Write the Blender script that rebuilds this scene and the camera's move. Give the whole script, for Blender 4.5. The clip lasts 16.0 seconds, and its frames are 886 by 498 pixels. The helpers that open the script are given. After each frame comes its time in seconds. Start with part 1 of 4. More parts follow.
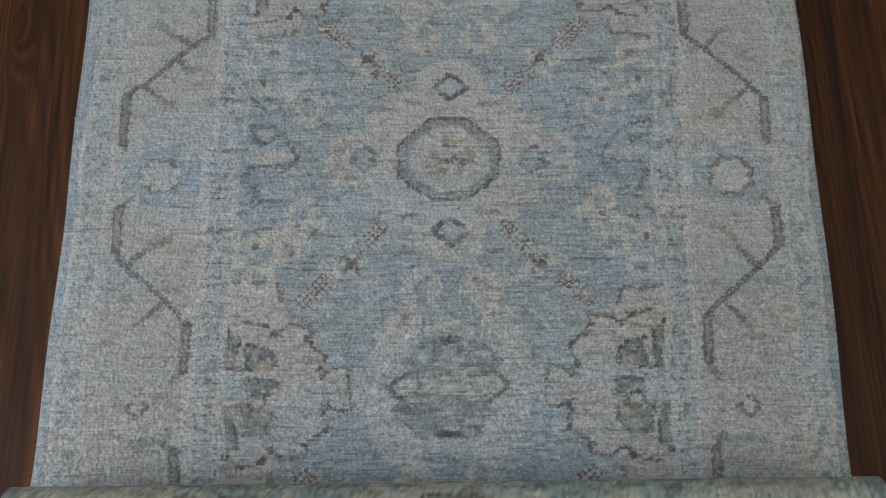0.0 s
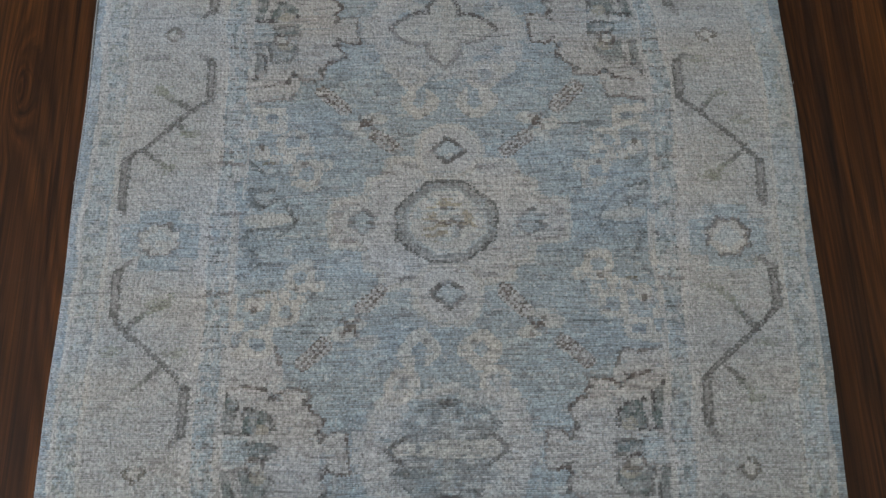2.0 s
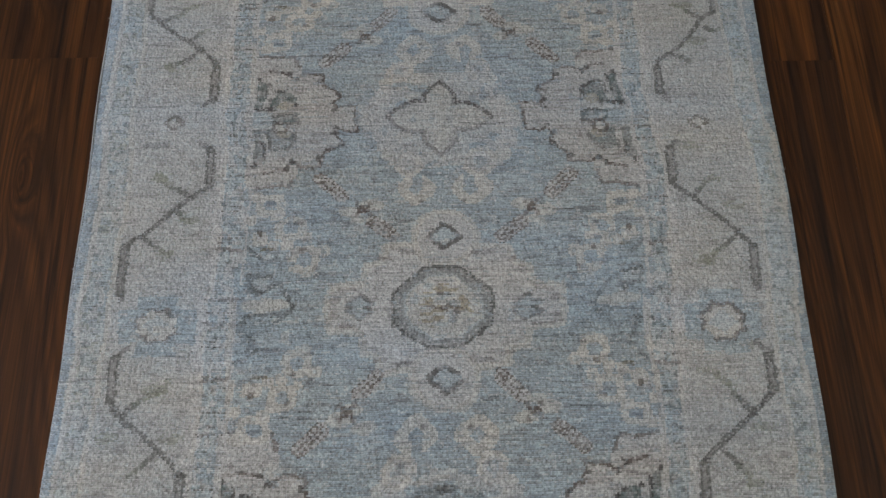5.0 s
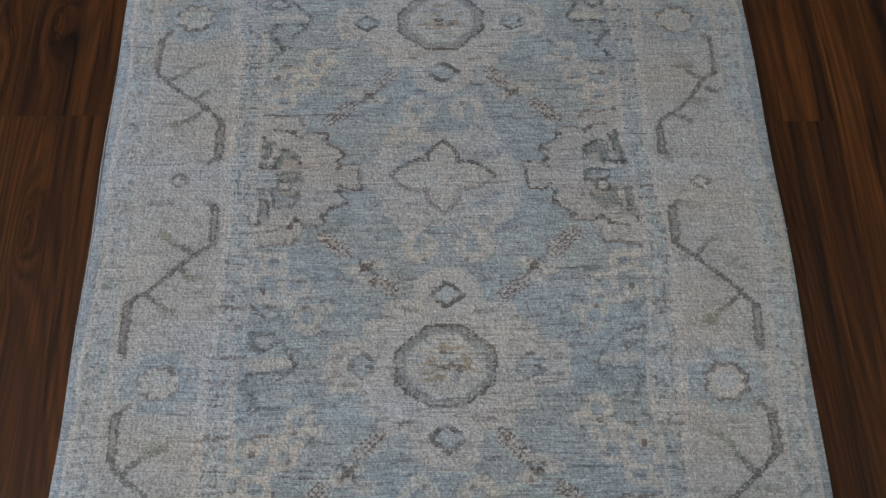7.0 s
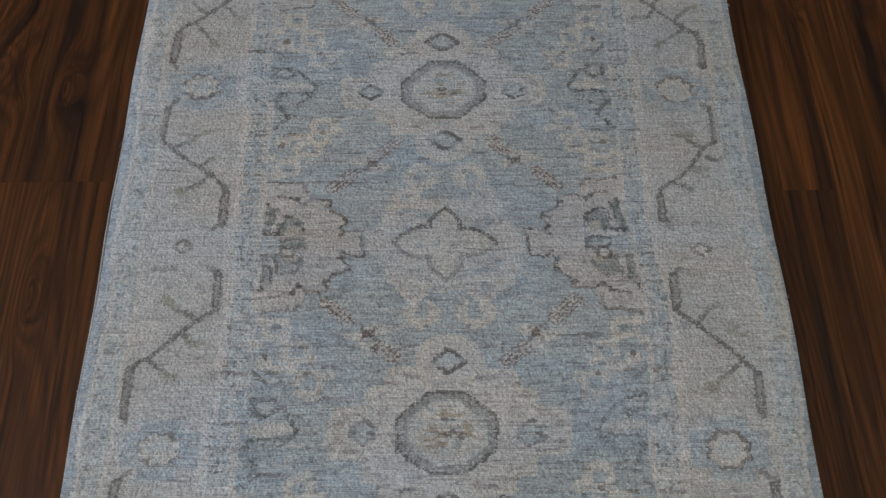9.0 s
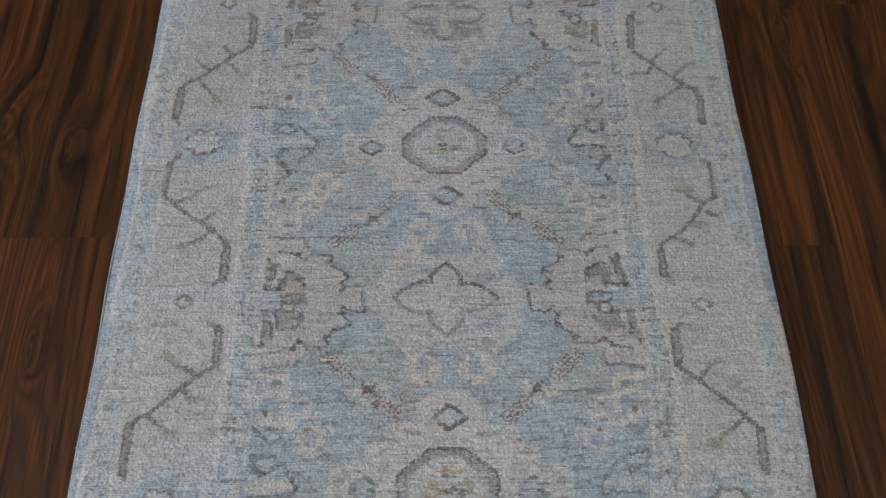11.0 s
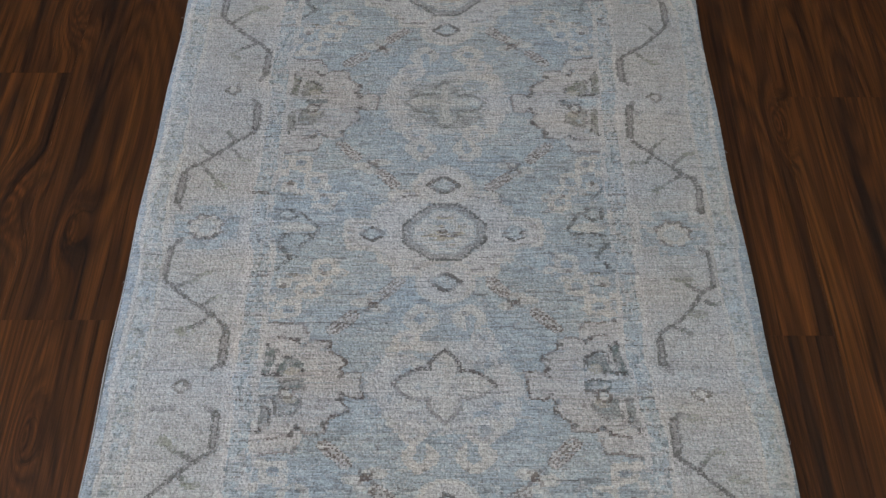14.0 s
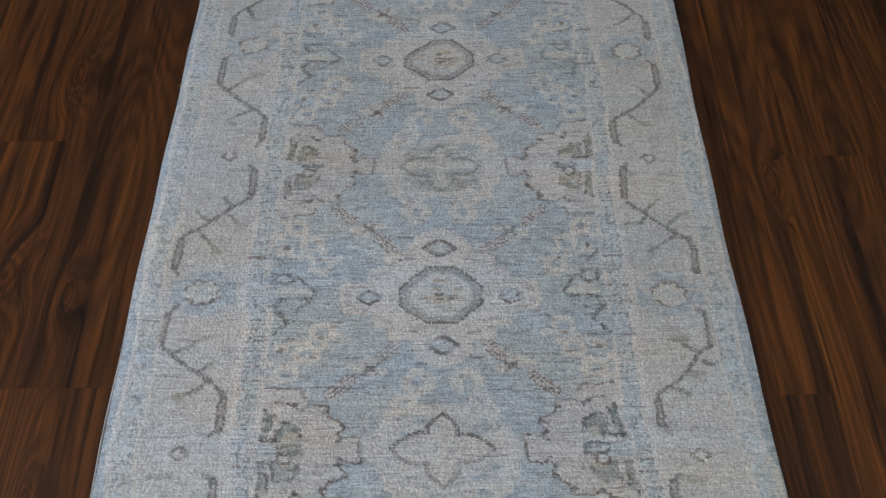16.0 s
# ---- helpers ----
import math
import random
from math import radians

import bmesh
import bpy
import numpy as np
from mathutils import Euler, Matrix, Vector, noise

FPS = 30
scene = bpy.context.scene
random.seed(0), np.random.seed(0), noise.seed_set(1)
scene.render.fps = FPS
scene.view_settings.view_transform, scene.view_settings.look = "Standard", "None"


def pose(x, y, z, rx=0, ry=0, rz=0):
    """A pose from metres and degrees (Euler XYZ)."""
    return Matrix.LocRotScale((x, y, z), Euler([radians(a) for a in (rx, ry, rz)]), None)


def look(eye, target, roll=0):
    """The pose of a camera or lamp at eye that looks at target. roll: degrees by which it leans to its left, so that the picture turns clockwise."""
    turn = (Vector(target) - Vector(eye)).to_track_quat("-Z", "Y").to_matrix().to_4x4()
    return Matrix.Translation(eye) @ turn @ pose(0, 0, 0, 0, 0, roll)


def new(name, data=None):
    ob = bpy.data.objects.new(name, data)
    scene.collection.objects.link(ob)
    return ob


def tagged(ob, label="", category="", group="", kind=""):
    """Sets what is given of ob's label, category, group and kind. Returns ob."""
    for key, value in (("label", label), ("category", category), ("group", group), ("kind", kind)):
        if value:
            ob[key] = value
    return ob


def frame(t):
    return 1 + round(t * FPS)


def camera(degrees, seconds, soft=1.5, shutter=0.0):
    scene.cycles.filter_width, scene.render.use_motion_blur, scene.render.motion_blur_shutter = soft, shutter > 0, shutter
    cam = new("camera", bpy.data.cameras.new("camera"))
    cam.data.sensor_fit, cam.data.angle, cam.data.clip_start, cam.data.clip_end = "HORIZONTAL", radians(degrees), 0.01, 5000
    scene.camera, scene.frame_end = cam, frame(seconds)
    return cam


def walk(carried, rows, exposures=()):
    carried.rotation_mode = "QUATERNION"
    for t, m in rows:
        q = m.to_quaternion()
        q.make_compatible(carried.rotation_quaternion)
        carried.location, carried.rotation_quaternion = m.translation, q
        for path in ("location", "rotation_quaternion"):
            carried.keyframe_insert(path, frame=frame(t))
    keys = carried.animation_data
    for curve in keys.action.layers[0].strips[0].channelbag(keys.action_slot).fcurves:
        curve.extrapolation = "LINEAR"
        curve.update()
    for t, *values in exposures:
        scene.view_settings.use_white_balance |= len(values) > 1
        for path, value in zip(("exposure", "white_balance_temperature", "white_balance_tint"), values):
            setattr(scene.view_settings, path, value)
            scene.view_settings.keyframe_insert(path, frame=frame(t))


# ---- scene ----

# The camera stands on a tripod before the runner and tilts up: seconds, eye, pitch, roll, yaw.
cam = camera(39.29, 16.0, soft=1.3)
ROWS = [
    (0.0, 0.0178, -0.5104, 1.3477, -67.839, 0.729, -0.216),
    (0.5, 0.0167, -0.5132, 1.3501, -67.003, 0.633, -0.218),
    (1.0, 0.0164, -0.5131, 1.3516, -66.319, 0.662, -0.366),
    (1.5, 0.0166, -0.5117, 1.3500, -65.630, 0.737, -0.596),
    (2.0, 0.0158, -0.5092, 1.3497, -65.031, 0.675, -0.496),
    (2.5, 0.0167, -0.5094, 1.3499, -64.418, 0.693, -0.542),
    (3.0, 0.0164, -0.5115, 1.3530, -63.773, 0.687, -0.632),
    (3.5, 0.0166, -0.5123, 1.3536, -63.097, 0.624, -0.607),
    (4.0, 0.0166, -0.5120, 1.3560, -62.454, 0.637, -0.761),
    (6.5, 0.0172, -0.5093, 1.3593, -59.280, 0.597, -0.491),
    (7.0, 0.0162, -0.5073, 1.3615, -58.655, 0.604, -0.422),
    (7.5, 0.0179, -0.5079, 1.3632, -57.853, 0.624, -0.265),
    (8.0, 0.0164, -0.5100, 1.3646, -57.115, 0.570, -0.237),
    (8.5, 0.0159, -0.5120, 1.3676, -56.323, 0.502, -0.165),
    (9.0, 0.0169, -0.5121, 1.3668, -55.533, 0.568, -0.154),
    (11.5, 0.0174, -0.5064, 1.3700, -52.571, 0.628, -0.137),
    (12.0, 0.0162, -0.5034, 1.3724, -52.017, 0.518, -0.049),
    (12.5, 0.0171, -0.5019, 1.3736, -51.435, 0.435, 0.094),
    (13.0, 0.0189, -0.5042, 1.3746, -50.741, 0.461, 0.145),
    (13.5, 0.0188, -0.5050, 1.3760, -50.051, 0.346, 0.256),
    (14.0, 0.0182, -0.5057, 1.3764, -49.348, 0.263, 0.316),
    (14.5, 0.0174, -0.5041, 1.3768, -48.685, 0.345, 0.101),
    (15.0, 0.0177, -0.5012, 1.3788, -48.030, 0.439, -0.059),
    (15.5, 0.0192, -0.5014, 1.3803, -47.307, 0.565, -0.191),
    (16.0, 0.0199, -0.5054, 1.3822, -46.579, 0.655, -0.298),
]
EXPOSURES = [(0.0, 0.13, 6420, 8.0), (3.0, 0.1, 6470, 9.0), (4.2, 0.1, 6500, 9.5), (6.3, 0.09, 6600, 11.5), (9.2, 0.15, 6600, 12.0), (11.3, 0.38, 6520, 12.0), (12.5, 0.43, 6490, 12.0), (14.0, 0.49, 6460, 12.0), (16.0, 0.56, 6440, 12.0)]
walk(cam, [(t, pose(x, y, z, 90 + pitch, roll, yaw)) for t, x, y, z, pitch, roll, yaw in ROWS], EXPOSURES)

# ---- world and light ----
ROOM = (-4.2, 4.2, -2.8, 4.6)          # x0, x1, y0, y1 of the room
CEIL = 2.8
FLOOR_Z = -0.011                        # the runner's top lies at z = 0
world = bpy.data.worlds.new("sky")
scene.world = world
world.use_nodes = True
wn = world.node_tree
sky = wn.nodes.new("ShaderNodeTexSky")
sky.sky_type, sky.sun_disc = "NISHITA", False
sky.sun_elevation, sky.sun_rotation = radians(40), radians(120)
wn.nodes["Background"].inputs["Strength"].default_value = 0.1
wn.links.new(sky.outputs[0], wn.nodes["Background"].inputs["Color"])

WINDOW_L = (-2.6, 0.4, 0.8, 2.4)       # y0, y1, z0, z1 in the west wall


def area_lamp(name, eye, target, size_x, size_y, power, colour):
    data = bpy.data.lights.new(name, "AREA")
    data.shape, data.size, data.size_y, data.energy, data.color = "RECTANGLE", size_x, size_y, power, colour
    ob = new(name, data)
    ob.matrix_world = look(eye, target)
    return ob


area_lamp("window_daylight", (ROOM[0] - 0.03, -1.1, 1.6), (ROOM[0] + 1, -1.1, 1.45), 2.9, 1.5, 188, (0.935, 0.963, 1.042))

# fill lamp added on the right to even the light across the runner
area_lamp("added_fill_east", (ROOM[1] + 0.03, -1.1, 1.6), (ROOM[1] - 1, -1.1, 1.45), 2.9, 1.5, 64, (1.0, 0.96, 0.83))


# ---- materials ----
def material(name):
    m = bpy.data.materials.new(name)
    m.use_nodes = True
    return m, m.node_tree.nodes, m.node_tree.links, m.node_tree.nodes["Principled BSDF"]


def node(nodes, kind, **inputs):
    n = nodes.new("ShaderNode" + kind)
    for key, value in inputs.items():
        n.inputs[key.replace("_", " ")].default_value = value
    return n


def ramp(nodes, stops):
    n = nodes.new("ShaderNodeValToRGB")
    el = n.color_ramp.elements
    while len(el) < len(stops):
        el.new(0.5)
    for e, (pos, col) in zip(el, stops):
        e.position, e.color = pos, (*col, 1)
    return n


def mix(nodes, links, blend, fac, a, b):
    n = nodes.new("ShaderNodeMix")
    n.data_type, n.blend_type = "RGBA", blend
    for socket, v in ((n.inputs[0], fac), (n.inputs[6], a), (n.inputs[7], b)):
        if isinstance(v, bpy.types.NodeSocket):
            links.new(v, socket)
        else:
            socket.default_value = v
    return n.outputs[2]


def plain(name, colour, rough, grain=60, amount=0.12, bump=0.1):
    m, nodes, links, bsdf = material(name)
    co = nodes.new("ShaderNodeTexCoord")
    big, fine = node(nodes, "TexNoise", Scale=grain / 20, Detail=4.0), node(nodes, "TexNoise", Scale=grain, Detail=3.0)
    for n in (big, fine):
        links.new(co.outputs["Object"], n.inputs["Vector"])
    r = ramp(nodes, [(0.3, [c * (1 - amount) for c in colour]), (0.7, [min(1, c * (1 + amount)) for c in colour])])
    links.new(big.outputs[0], r.inputs[0])
    links.new(r.outputs[0], bsdf.inputs["Base Color"])
    b = node(nodes, "Bump", Strength=bump, Distance=0.002)
    links.new(fine.outputs[0], b.inputs["Height"])
    links.new(b.outputs[0], bsdf.inputs["Normal"])
    bsdf.inputs["Roughness"].default_value = rough
    return m


def wool(name, row_scale, col_scale, row_depth, col_depth, wander=1.0):
    """Knotted wool: dyed knot by knot, with rows and columns of knots in relief and loose fibre."""
    m, nodes, links, bsdf = material(name)
    dyed = nodes.new("ShaderNodeAttribute")
    dyed.attribute_name = "dye"
    co = nodes.new("ShaderNodeTexCoord")
    uneven = node(nodes, "TexNoise", Scale=70.0, Detail=2.0)
    links.new(co.outputs["Object"], uneven.inputs["Vector"])
    shift = node(nodes, "VectorMath")
    shift.operation = "MULTIPLY_ADD"
    links.new(uneven.outputs["Color"], shift.inputs[0])
    shift.inputs[1].default_value = (0.006 * wander, 0.004 * wander, 0)
    links.new(co.outputs["Object"], shift.inputs[2])
    total = None
    for axis, scale, depth in (("X", col_scale, col_depth), ("Y", row_scale, row_depth)):
        w = node(nodes, "TexWave", Scale=scale, Distortion=0.0)
        w.bands_direction = axis
        links.new(shift.outputs[0], w.inputs["Vector"])
        k = node(nodes, "Math")
        k.operation = "MULTIPLY"
        links.new(w.outputs["Fac"], k.inputs[0])
        k.inputs[1].default_value = depth
        if total is None:
            total = k
        else:
            add = node(nodes, "Math")
            links.new(total.outputs[0], add.inputs[0])
            links.new(k.outputs[0], add.inputs[1])
            total = add
    fibre = node(nodes, "TexNoise", Scale=480.0, Detail=3.0, Roughness=0.6)
    links.new(co.outputs["Object"], fibre.inputs["Vector"])
    add = node(nodes, "Math")
    add.operation = "MULTIPLY_ADD"
    links.new(fibre.outputs["Fac"], add.inputs[0])
    add.inputs[1].default_value = 1.3
    links.new(total.outputs[0], add.inputs[2])
    b = node(nodes, "Bump", Strength=0.32, Distance=0.001)
    links.new(add.outputs[0], b.inputs["Height"])
    links.new(b.outputs[0], bsdf.inputs["Normal"])
    r = ramp(nodes, [(0.25, (0.87, 0.87, 0.87)), (0.75, (1.09, 1.09, 1.09))])
    links.new(fibre.outputs["Fac"], r.inputs[0])
    links.new(mix(nodes, links, "MULTIPLY", 1.0, dyed.outputs["Color"], r.outputs[0]), bsdf.inputs["Base Color"])
    bsdf.inputs["Roughness"].default_value = 0.95
    bsdf.inputs["Specular IOR Level"].default_value = 0.15
    bsdf.inputs["Sheen Weight"].default_value = 0.08
    return m


# knots in the floor's figure: place, half width and half length
KNOTS = ((-0.638, 1.25, 0.055, 0.16), (-0.656, 0.77, 0.07, 0.16), (-0.552, 0.73, 0.04, 0.13), (-0.537, 0.363, 0.03, 0.12), (0.546, 0.955, 0.03, 0.13))


def rosewood():
    """Dark figured laminate: each plank has its own stretch of grain."""
    m, nodes, links, bsdf = material("rosewood_laminate")
    co, info = nodes.new("ShaderNodeTexCoord"), nodes.new("ShaderNodeObjectInfo")
    far = node(nodes, "VectorMath")
    far.operation = "SCALE"
    far.inputs[0].default_value = (37.0, 91.0, 13.0)
    links.new(info.outputs["Random"], far.inputs["Scale"])
    at = node(nodes, "VectorMath")
    links.new(co.outputs["Object"], at.inputs[0])
    links.new(far.outputs[0], at.inputs[1])

    def stretched(sx, sy):
        n = node(nodes, "Mapping")
        n.inputs["Scale"].default_value = (sx, sy, 1)
        links.new(at.outputs[0], n.inputs["Vector"])
        return n.outputs[0]

    sway = node(nodes, "TexNoise", Scale=1.0, Detail=3.0, Roughness=0.5)
    links.new(stretched(9.0, 2.0), sway.inputs["Vector"])
    bend = node(nodes, "VectorMath")
    bend.operation = "MULTIPLY_ADD"
    links.new(sway.outputs["Color"], bend.inputs[0])
    bend.inputs[1].default_value = (0.45, 0.12, 0)
    links.new(stretched(27.0, 0.7), bend.inputs[2])
    # the grain flows round a few knots, at their places on the floor
    where = nodes.new("ShaderNodeNewGeometry")
    wander = node(nodes, "VectorMath")
    wander.operation = "MULTIPLY_ADD"
    links.new(sway.outputs["Color"], wander.inputs[0])
    wander.inputs[1].default_value = (0.03, 0.05, 0)
    links.new(where.outputs["Position"], wander.inputs[2])
    eye_distance = None
    for kx, ky, across, along in KNOTS:
        off = node(nodes, "VectorMath")
        off.operation = "SUBTRACT"
        links.new(wander.outputs[0], off.inputs[0])
        off.inputs[1].default_value = (kx + 0.015, ky + 0.025, 0)
        flat = node(nodes, "VectorMath")
        flat.operation = "MULTIPLY"
        links.new(off.outputs[0], flat.inputs[0])
        flat.inputs[1].default_value = (0.42 / across, 0.42 / along, 0)
        length = node(nodes, "VectorMath")
        length.operation = "LENGTH"
        links.new(flat.outputs[0], length.inputs[0])
        if eye_distance is None:
            eye_distance = length.outputs["Value"]
        else:
            least = node(nodes, "Math")
            least.operation = "MINIMUM"
            links.new(eye_distance, least.inputs[0])
            links.new(length.outputs["Value"], least.inputs[1])
            eye_distance = least.outputs[0]
    raised = node(nodes, "MapRange")
    raised.interpolation_type = "SMOOTHSTEP"
    for key, value in (("From Min", 0.0), ("From Max", 0.42), ("To Min", 1.0), ("To Max", 0.0)):
        raised.inputs[key].default_value = value
    links.new(eye_distance, raised.inputs["Value"])

    def round_knots(source, much):
        n = node(nodes, "VectorMath")
        n.operation = "MULTIPLY_ADD"
        links.new(raised.outputs[0], n.inputs[0])
        n.inputs[1].default_value = (much, 0, 0)
        links.new(source, n.inputs[2])
        return n.outputs[0]

    bands = node(nodes, "TexNoise", Scale=1.0, Detail=5.0, Roughness=0.66)
    links.new(round_knots(bend.outputs[0], 1.1), bands.inputs["Vector"])
    bend2 = node(nodes, "VectorMath")
    bend2.operation = "MULTIPLY_ADD"
    links.new(sway.outputs["Color"], bend2.inputs[0])
    bend2.inputs[1].default_value = (2.4, 0.5, 0)
    links.new(stretched(150.0, 1.5), bend2.inputs[2])
    lines = node(nodes, "TexNoise", Scale=1.0, Detail=5.0, Roughness=0.65)
    links.new(round_knots(bend2.outputs[0], 5.0), lines.inputs["Vector"])
    tone = ramp(nodes, [(0.29, (0.013, 0.0058, 0.0029)), (0.39, (0.028, 0.0107, 0.0037)), (0.47, (0.054, 0.0187, 0.0047)), (0.58, (0.074, 0.026, 0.0058)), (0.74, (0.12, 0.044, 0.0092))])
    links.new(bands.outputs[0], tone.inputs[0])
    vein = ramp(nodes, [(0.36, (0.16, 0.16, 0.17)), (0.43, (0.8, 0.8, 0.8)), (0.53, (1.0, 1.0, 1.0)), (0.66, (1.35, 1.3, 1.2))])
    links.new(lines.outputs[0], vein.inputs[0])
    # rings of the knots, in some of the places only
    ring = node(nodes, "Math")
    ring.operation = "MULTIPLY_ADD"
    links.new(eye_distance, ring.inputs[0])
    ring.inputs[1].default_value = 95.0
    scaled = node(nodes, "Math")
    scaled.operation = "MULTIPLY"
    links.new(lines.outputs[0], scaled.inputs[0])
    scaled.inputs[1].default_value = 7.0
    links.new(scaled.outputs[0], ring.inputs[2])
    wave = node(nodes, "Math")
    wave.operation = "SINE"
    links.new(ring.outputs[0], wave.inputs[0])
    rings = ramp(nodes, [(0.0, (0.35, 0.33, 0.32)), (0.45, (0.9, 0.88, 0.85)), (1.0, (1.7, 1.6, 1.4))])
    level = node(nodes, "MapRange")
    level.inputs["From Min"].default_value = -1.0
    links.new(wave.outputs[0], level.inputs["Value"])
    links.new(level.outputs[0], rings.inputs[0])
    held = node(nodes, "MapRange")
    held.interpolation_type = "SMOOTHSTEP"
    for key, value in (("From Min", 0.07), ("From Max", 0.24), ("To Min", 0.6), ("To Max", 0.0)):
        held.inputs[key].default_value = value
    links.new(eye_distance, held.inputs["Value"])
    pores = node(nodes, "TexNoise", Scale=1.0, Detail=2.0)
    links.new(stretched(430.0, 4.5), pores.inputs["Vector"])
    pore = ramp(nodes, [(0.35, (0.5, 0.5, 0.5)), (0.62, (1.22, 1.2, 1.17))])
    links.new(pores.outputs[0], pore.inputs[0])
    own = ramp(nodes, [(0.0, (0.76, 0.76, 0.76)), (1.0, (1.0, 0.98, 0.9))])
    links.new(info.outputs["Random"], own.inputs[0])
    # growth rings cut lengthwise: level lines of a long smooth swell, closing in arches here and there
    swell_long = node(nodes, "TexNoise", Scale=1.0, Detail=1.0, Roughness=0.4)
    links.new(round_knots(stretched(8.5, 0.85), 0.5), swell_long.inputs["Vector"])
    level_of = node(nodes, "Math")
    level_of.operation = "MULTIPLY_ADD"
    links.new(swell_long.outputs[0], level_of.inputs[0])
    level_of.inputs[1].default_value = 150.0
    rough_of = node(nodes, "Math")
    rough_of.operation = "MULTIPLY"
    links.new(lines.outputs[0], rough_of.inputs[0])
    rough_of.inputs[1].default_value = 5.0
    links.new(rough_of.outputs[0], level_of.inputs[2])
    growth = node(nodes, "Math")
    growth.operation = "SINE"
    links.new(level_of.outputs[0], growth.inputs[0])
    half = node(nodes, "MapRange")
    half.inputs["From Min"].default_value = -1.0
    links.new(growth.outputs[0], half.inputs["Value"])
    ringed = ramp(nodes, [(0.0, (0.42, 0.41, 0.42)), (0.3, (0.85, 0.84, 0.83)), (0.8, (1.05, 1.05, 1.05)), (1.0, (1.35, 1.3, 1.2))])
    links.new(half.outputs[0], ringed.inputs[0])
    col = mix(nodes, links, "MULTIPLY", 0.85, tone.outputs[0], vein.outputs[0])
    col = mix(nodes, links, "MULTIPLY", 0.6, col, ringed.outputs[0])
    col = mix(nodes, links, "MULTIPLY", held.outputs[0], col, rings.outputs[0])
    col = mix(nodes, links, "MULTIPLY", 0.6, col, pore.outputs[0])
    col = mix(nodes, links, "MULTIPLY", 1.0, col, own.outputs[0])
    links.new(col, bsdf.inputs["Base Color"])
    dust = node(nodes, "TexNoise", Scale=6.0, Detail=5.0)
    links.new(co.outputs["Object"], dust.inputs["Vector"])
    gloss = ramp(nodes, [(0.3, (0.28, 0.28, 0.28)), (0.7, (0.40, 0.40, 0.40))])
    links.new(dust.outputs[0], gloss.inputs[0])
    links.new(gloss.outputs[0], bsdf.inputs["Roughness"])
    b = node(nodes, "Bump", Strength=0.45, Distance=0.0004)
    links.new(pores.outputs[0], b.inputs["Height"])
    links.new(b.outputs[0], bsdf.inputs["Normal"])
    bsdf.inputs["Specular IOR Level"].default_value = 0.37
    return m


PILE = wool("knotted_wool_pile", 104.7, 104.7, 0.0, 0.0)
BACK = wool("rug_back", 136, 132, 0.5, 1.3, 0.25)
CORD = plain("selvedge_wool", (0.21, 0.22, 0.222), 0.95, 400, 0.3, 0.8)
CORD_BLUE = plain("blue_selvedge_wool", (0.22, 0.26, 0.28), 0.95, 400, 0.25, 0.5)
WARP = plain("cotton_foundation", (0.42, 0.4, 0.35), 0.95, 300, 0.15, 0.4)
WOOD = rosewood()
SUBFLOOR = plain("dark_joint", (0.012, 0.009, 0.007), 0.9, 80)
# white, so that the unseen ceiling's reflection greys the near floor
CEILING_PAINT = plain("ceiling_paint", (0.78, 0.78, 0.76), 0.9, 90, 0.03, 0.1)
PAINT = plain("wall_paint", (0.33, 0.325, 0.31), 0.85, 90, 0.04, 0.15)
# dark, so that the unseen north wall leaves the far floor unveiled
UNSEEN_DARK = plain("unseen_dark_wall", (0.09, 0.088, 0.085), 0.85, 90, 0.04, 0.15)
TRIM_WHITE = plain("white_gloss_paint", (0.78, 0.78, 0.76), 0.4, 50, 0.03, 0.05)
GLASS, _, _, gb = material("window_glass")
gb.inputs["Transmission Weight"].default_value, gb.inputs["Roughness"].default_value, gb.inputs["IOR"].default_value = 1.0, 0.0, 1.45


# ---- building blocks ----
def box(bm, x0, x1, y0, y1, z0, z1):
    v = [bm.verts.new((x, y, z)) for x in (x0, x1) for y in (y0, y1) for z in (z0, z1)]
    for q in ((0, 1, 3, 2), (4, 6, 7, 5), (0, 4, 5, 1), (2, 3, 7, 6), (0, 2, 6, 4), (1, 5, 7, 3)):
        bm.faces.new([v[i] for i in q])
    bmesh.ops.recalc_face_normals(bm, faces=bm.faces)


def boxes(*sizes, bevel=0.0):
    bm = bmesh.new()
    for s in sizes:
        box(bm, *s)
    if bevel:
        bmesh.ops.bevel(bm, geom=bm.edges[:], offset=bevel, segments=2, affect="EDGES", profile=0.5)
    return bm


def part(name, bm, mat, parent=None, label=""):
    me = bpy.data.meshes.new(name)
    bm.to_mesh(me)
    bm.free()
    me.materials.append(mat)
    ob = new(name, me)
    ob.parent = parent
    if label:
        ob["label"] = label
    return ob


def sheet(name, verts, faces, mat, parent=None, smooth=True):
    me = bpy.data.meshes.new(name)
    me.vertices.add(len(verts))
    me.vertices.foreach_set("co", np.asarray(verts, np.float32).ravel())
    me.loops.add(faces.size)
    me.loops.foreach_set("vertex_index", faces.astype(np.int32).ravel())
    me.polygons.add(len(faces))
    me.polygons.foreach_set("loop_start", np.arange(0, faces.size, 4, dtype=np.int32))
    me.update(calc_edges=True)
    if smooth:
        me.polygons.foreach_set("use_smooth", np.ones(len(faces), bool))
    me.materials.append(mat)
    ob = new(name, me)
    ob.parent = parent
    return ob


def grid_faces(rows, cols):
    i = np.arange(rows - 1)[:, None] * cols + np.arange(cols - 1)[None]
    return np.stack([i, i + 1, i + cols + 1, i + cols], -1).reshape(-1, 4)


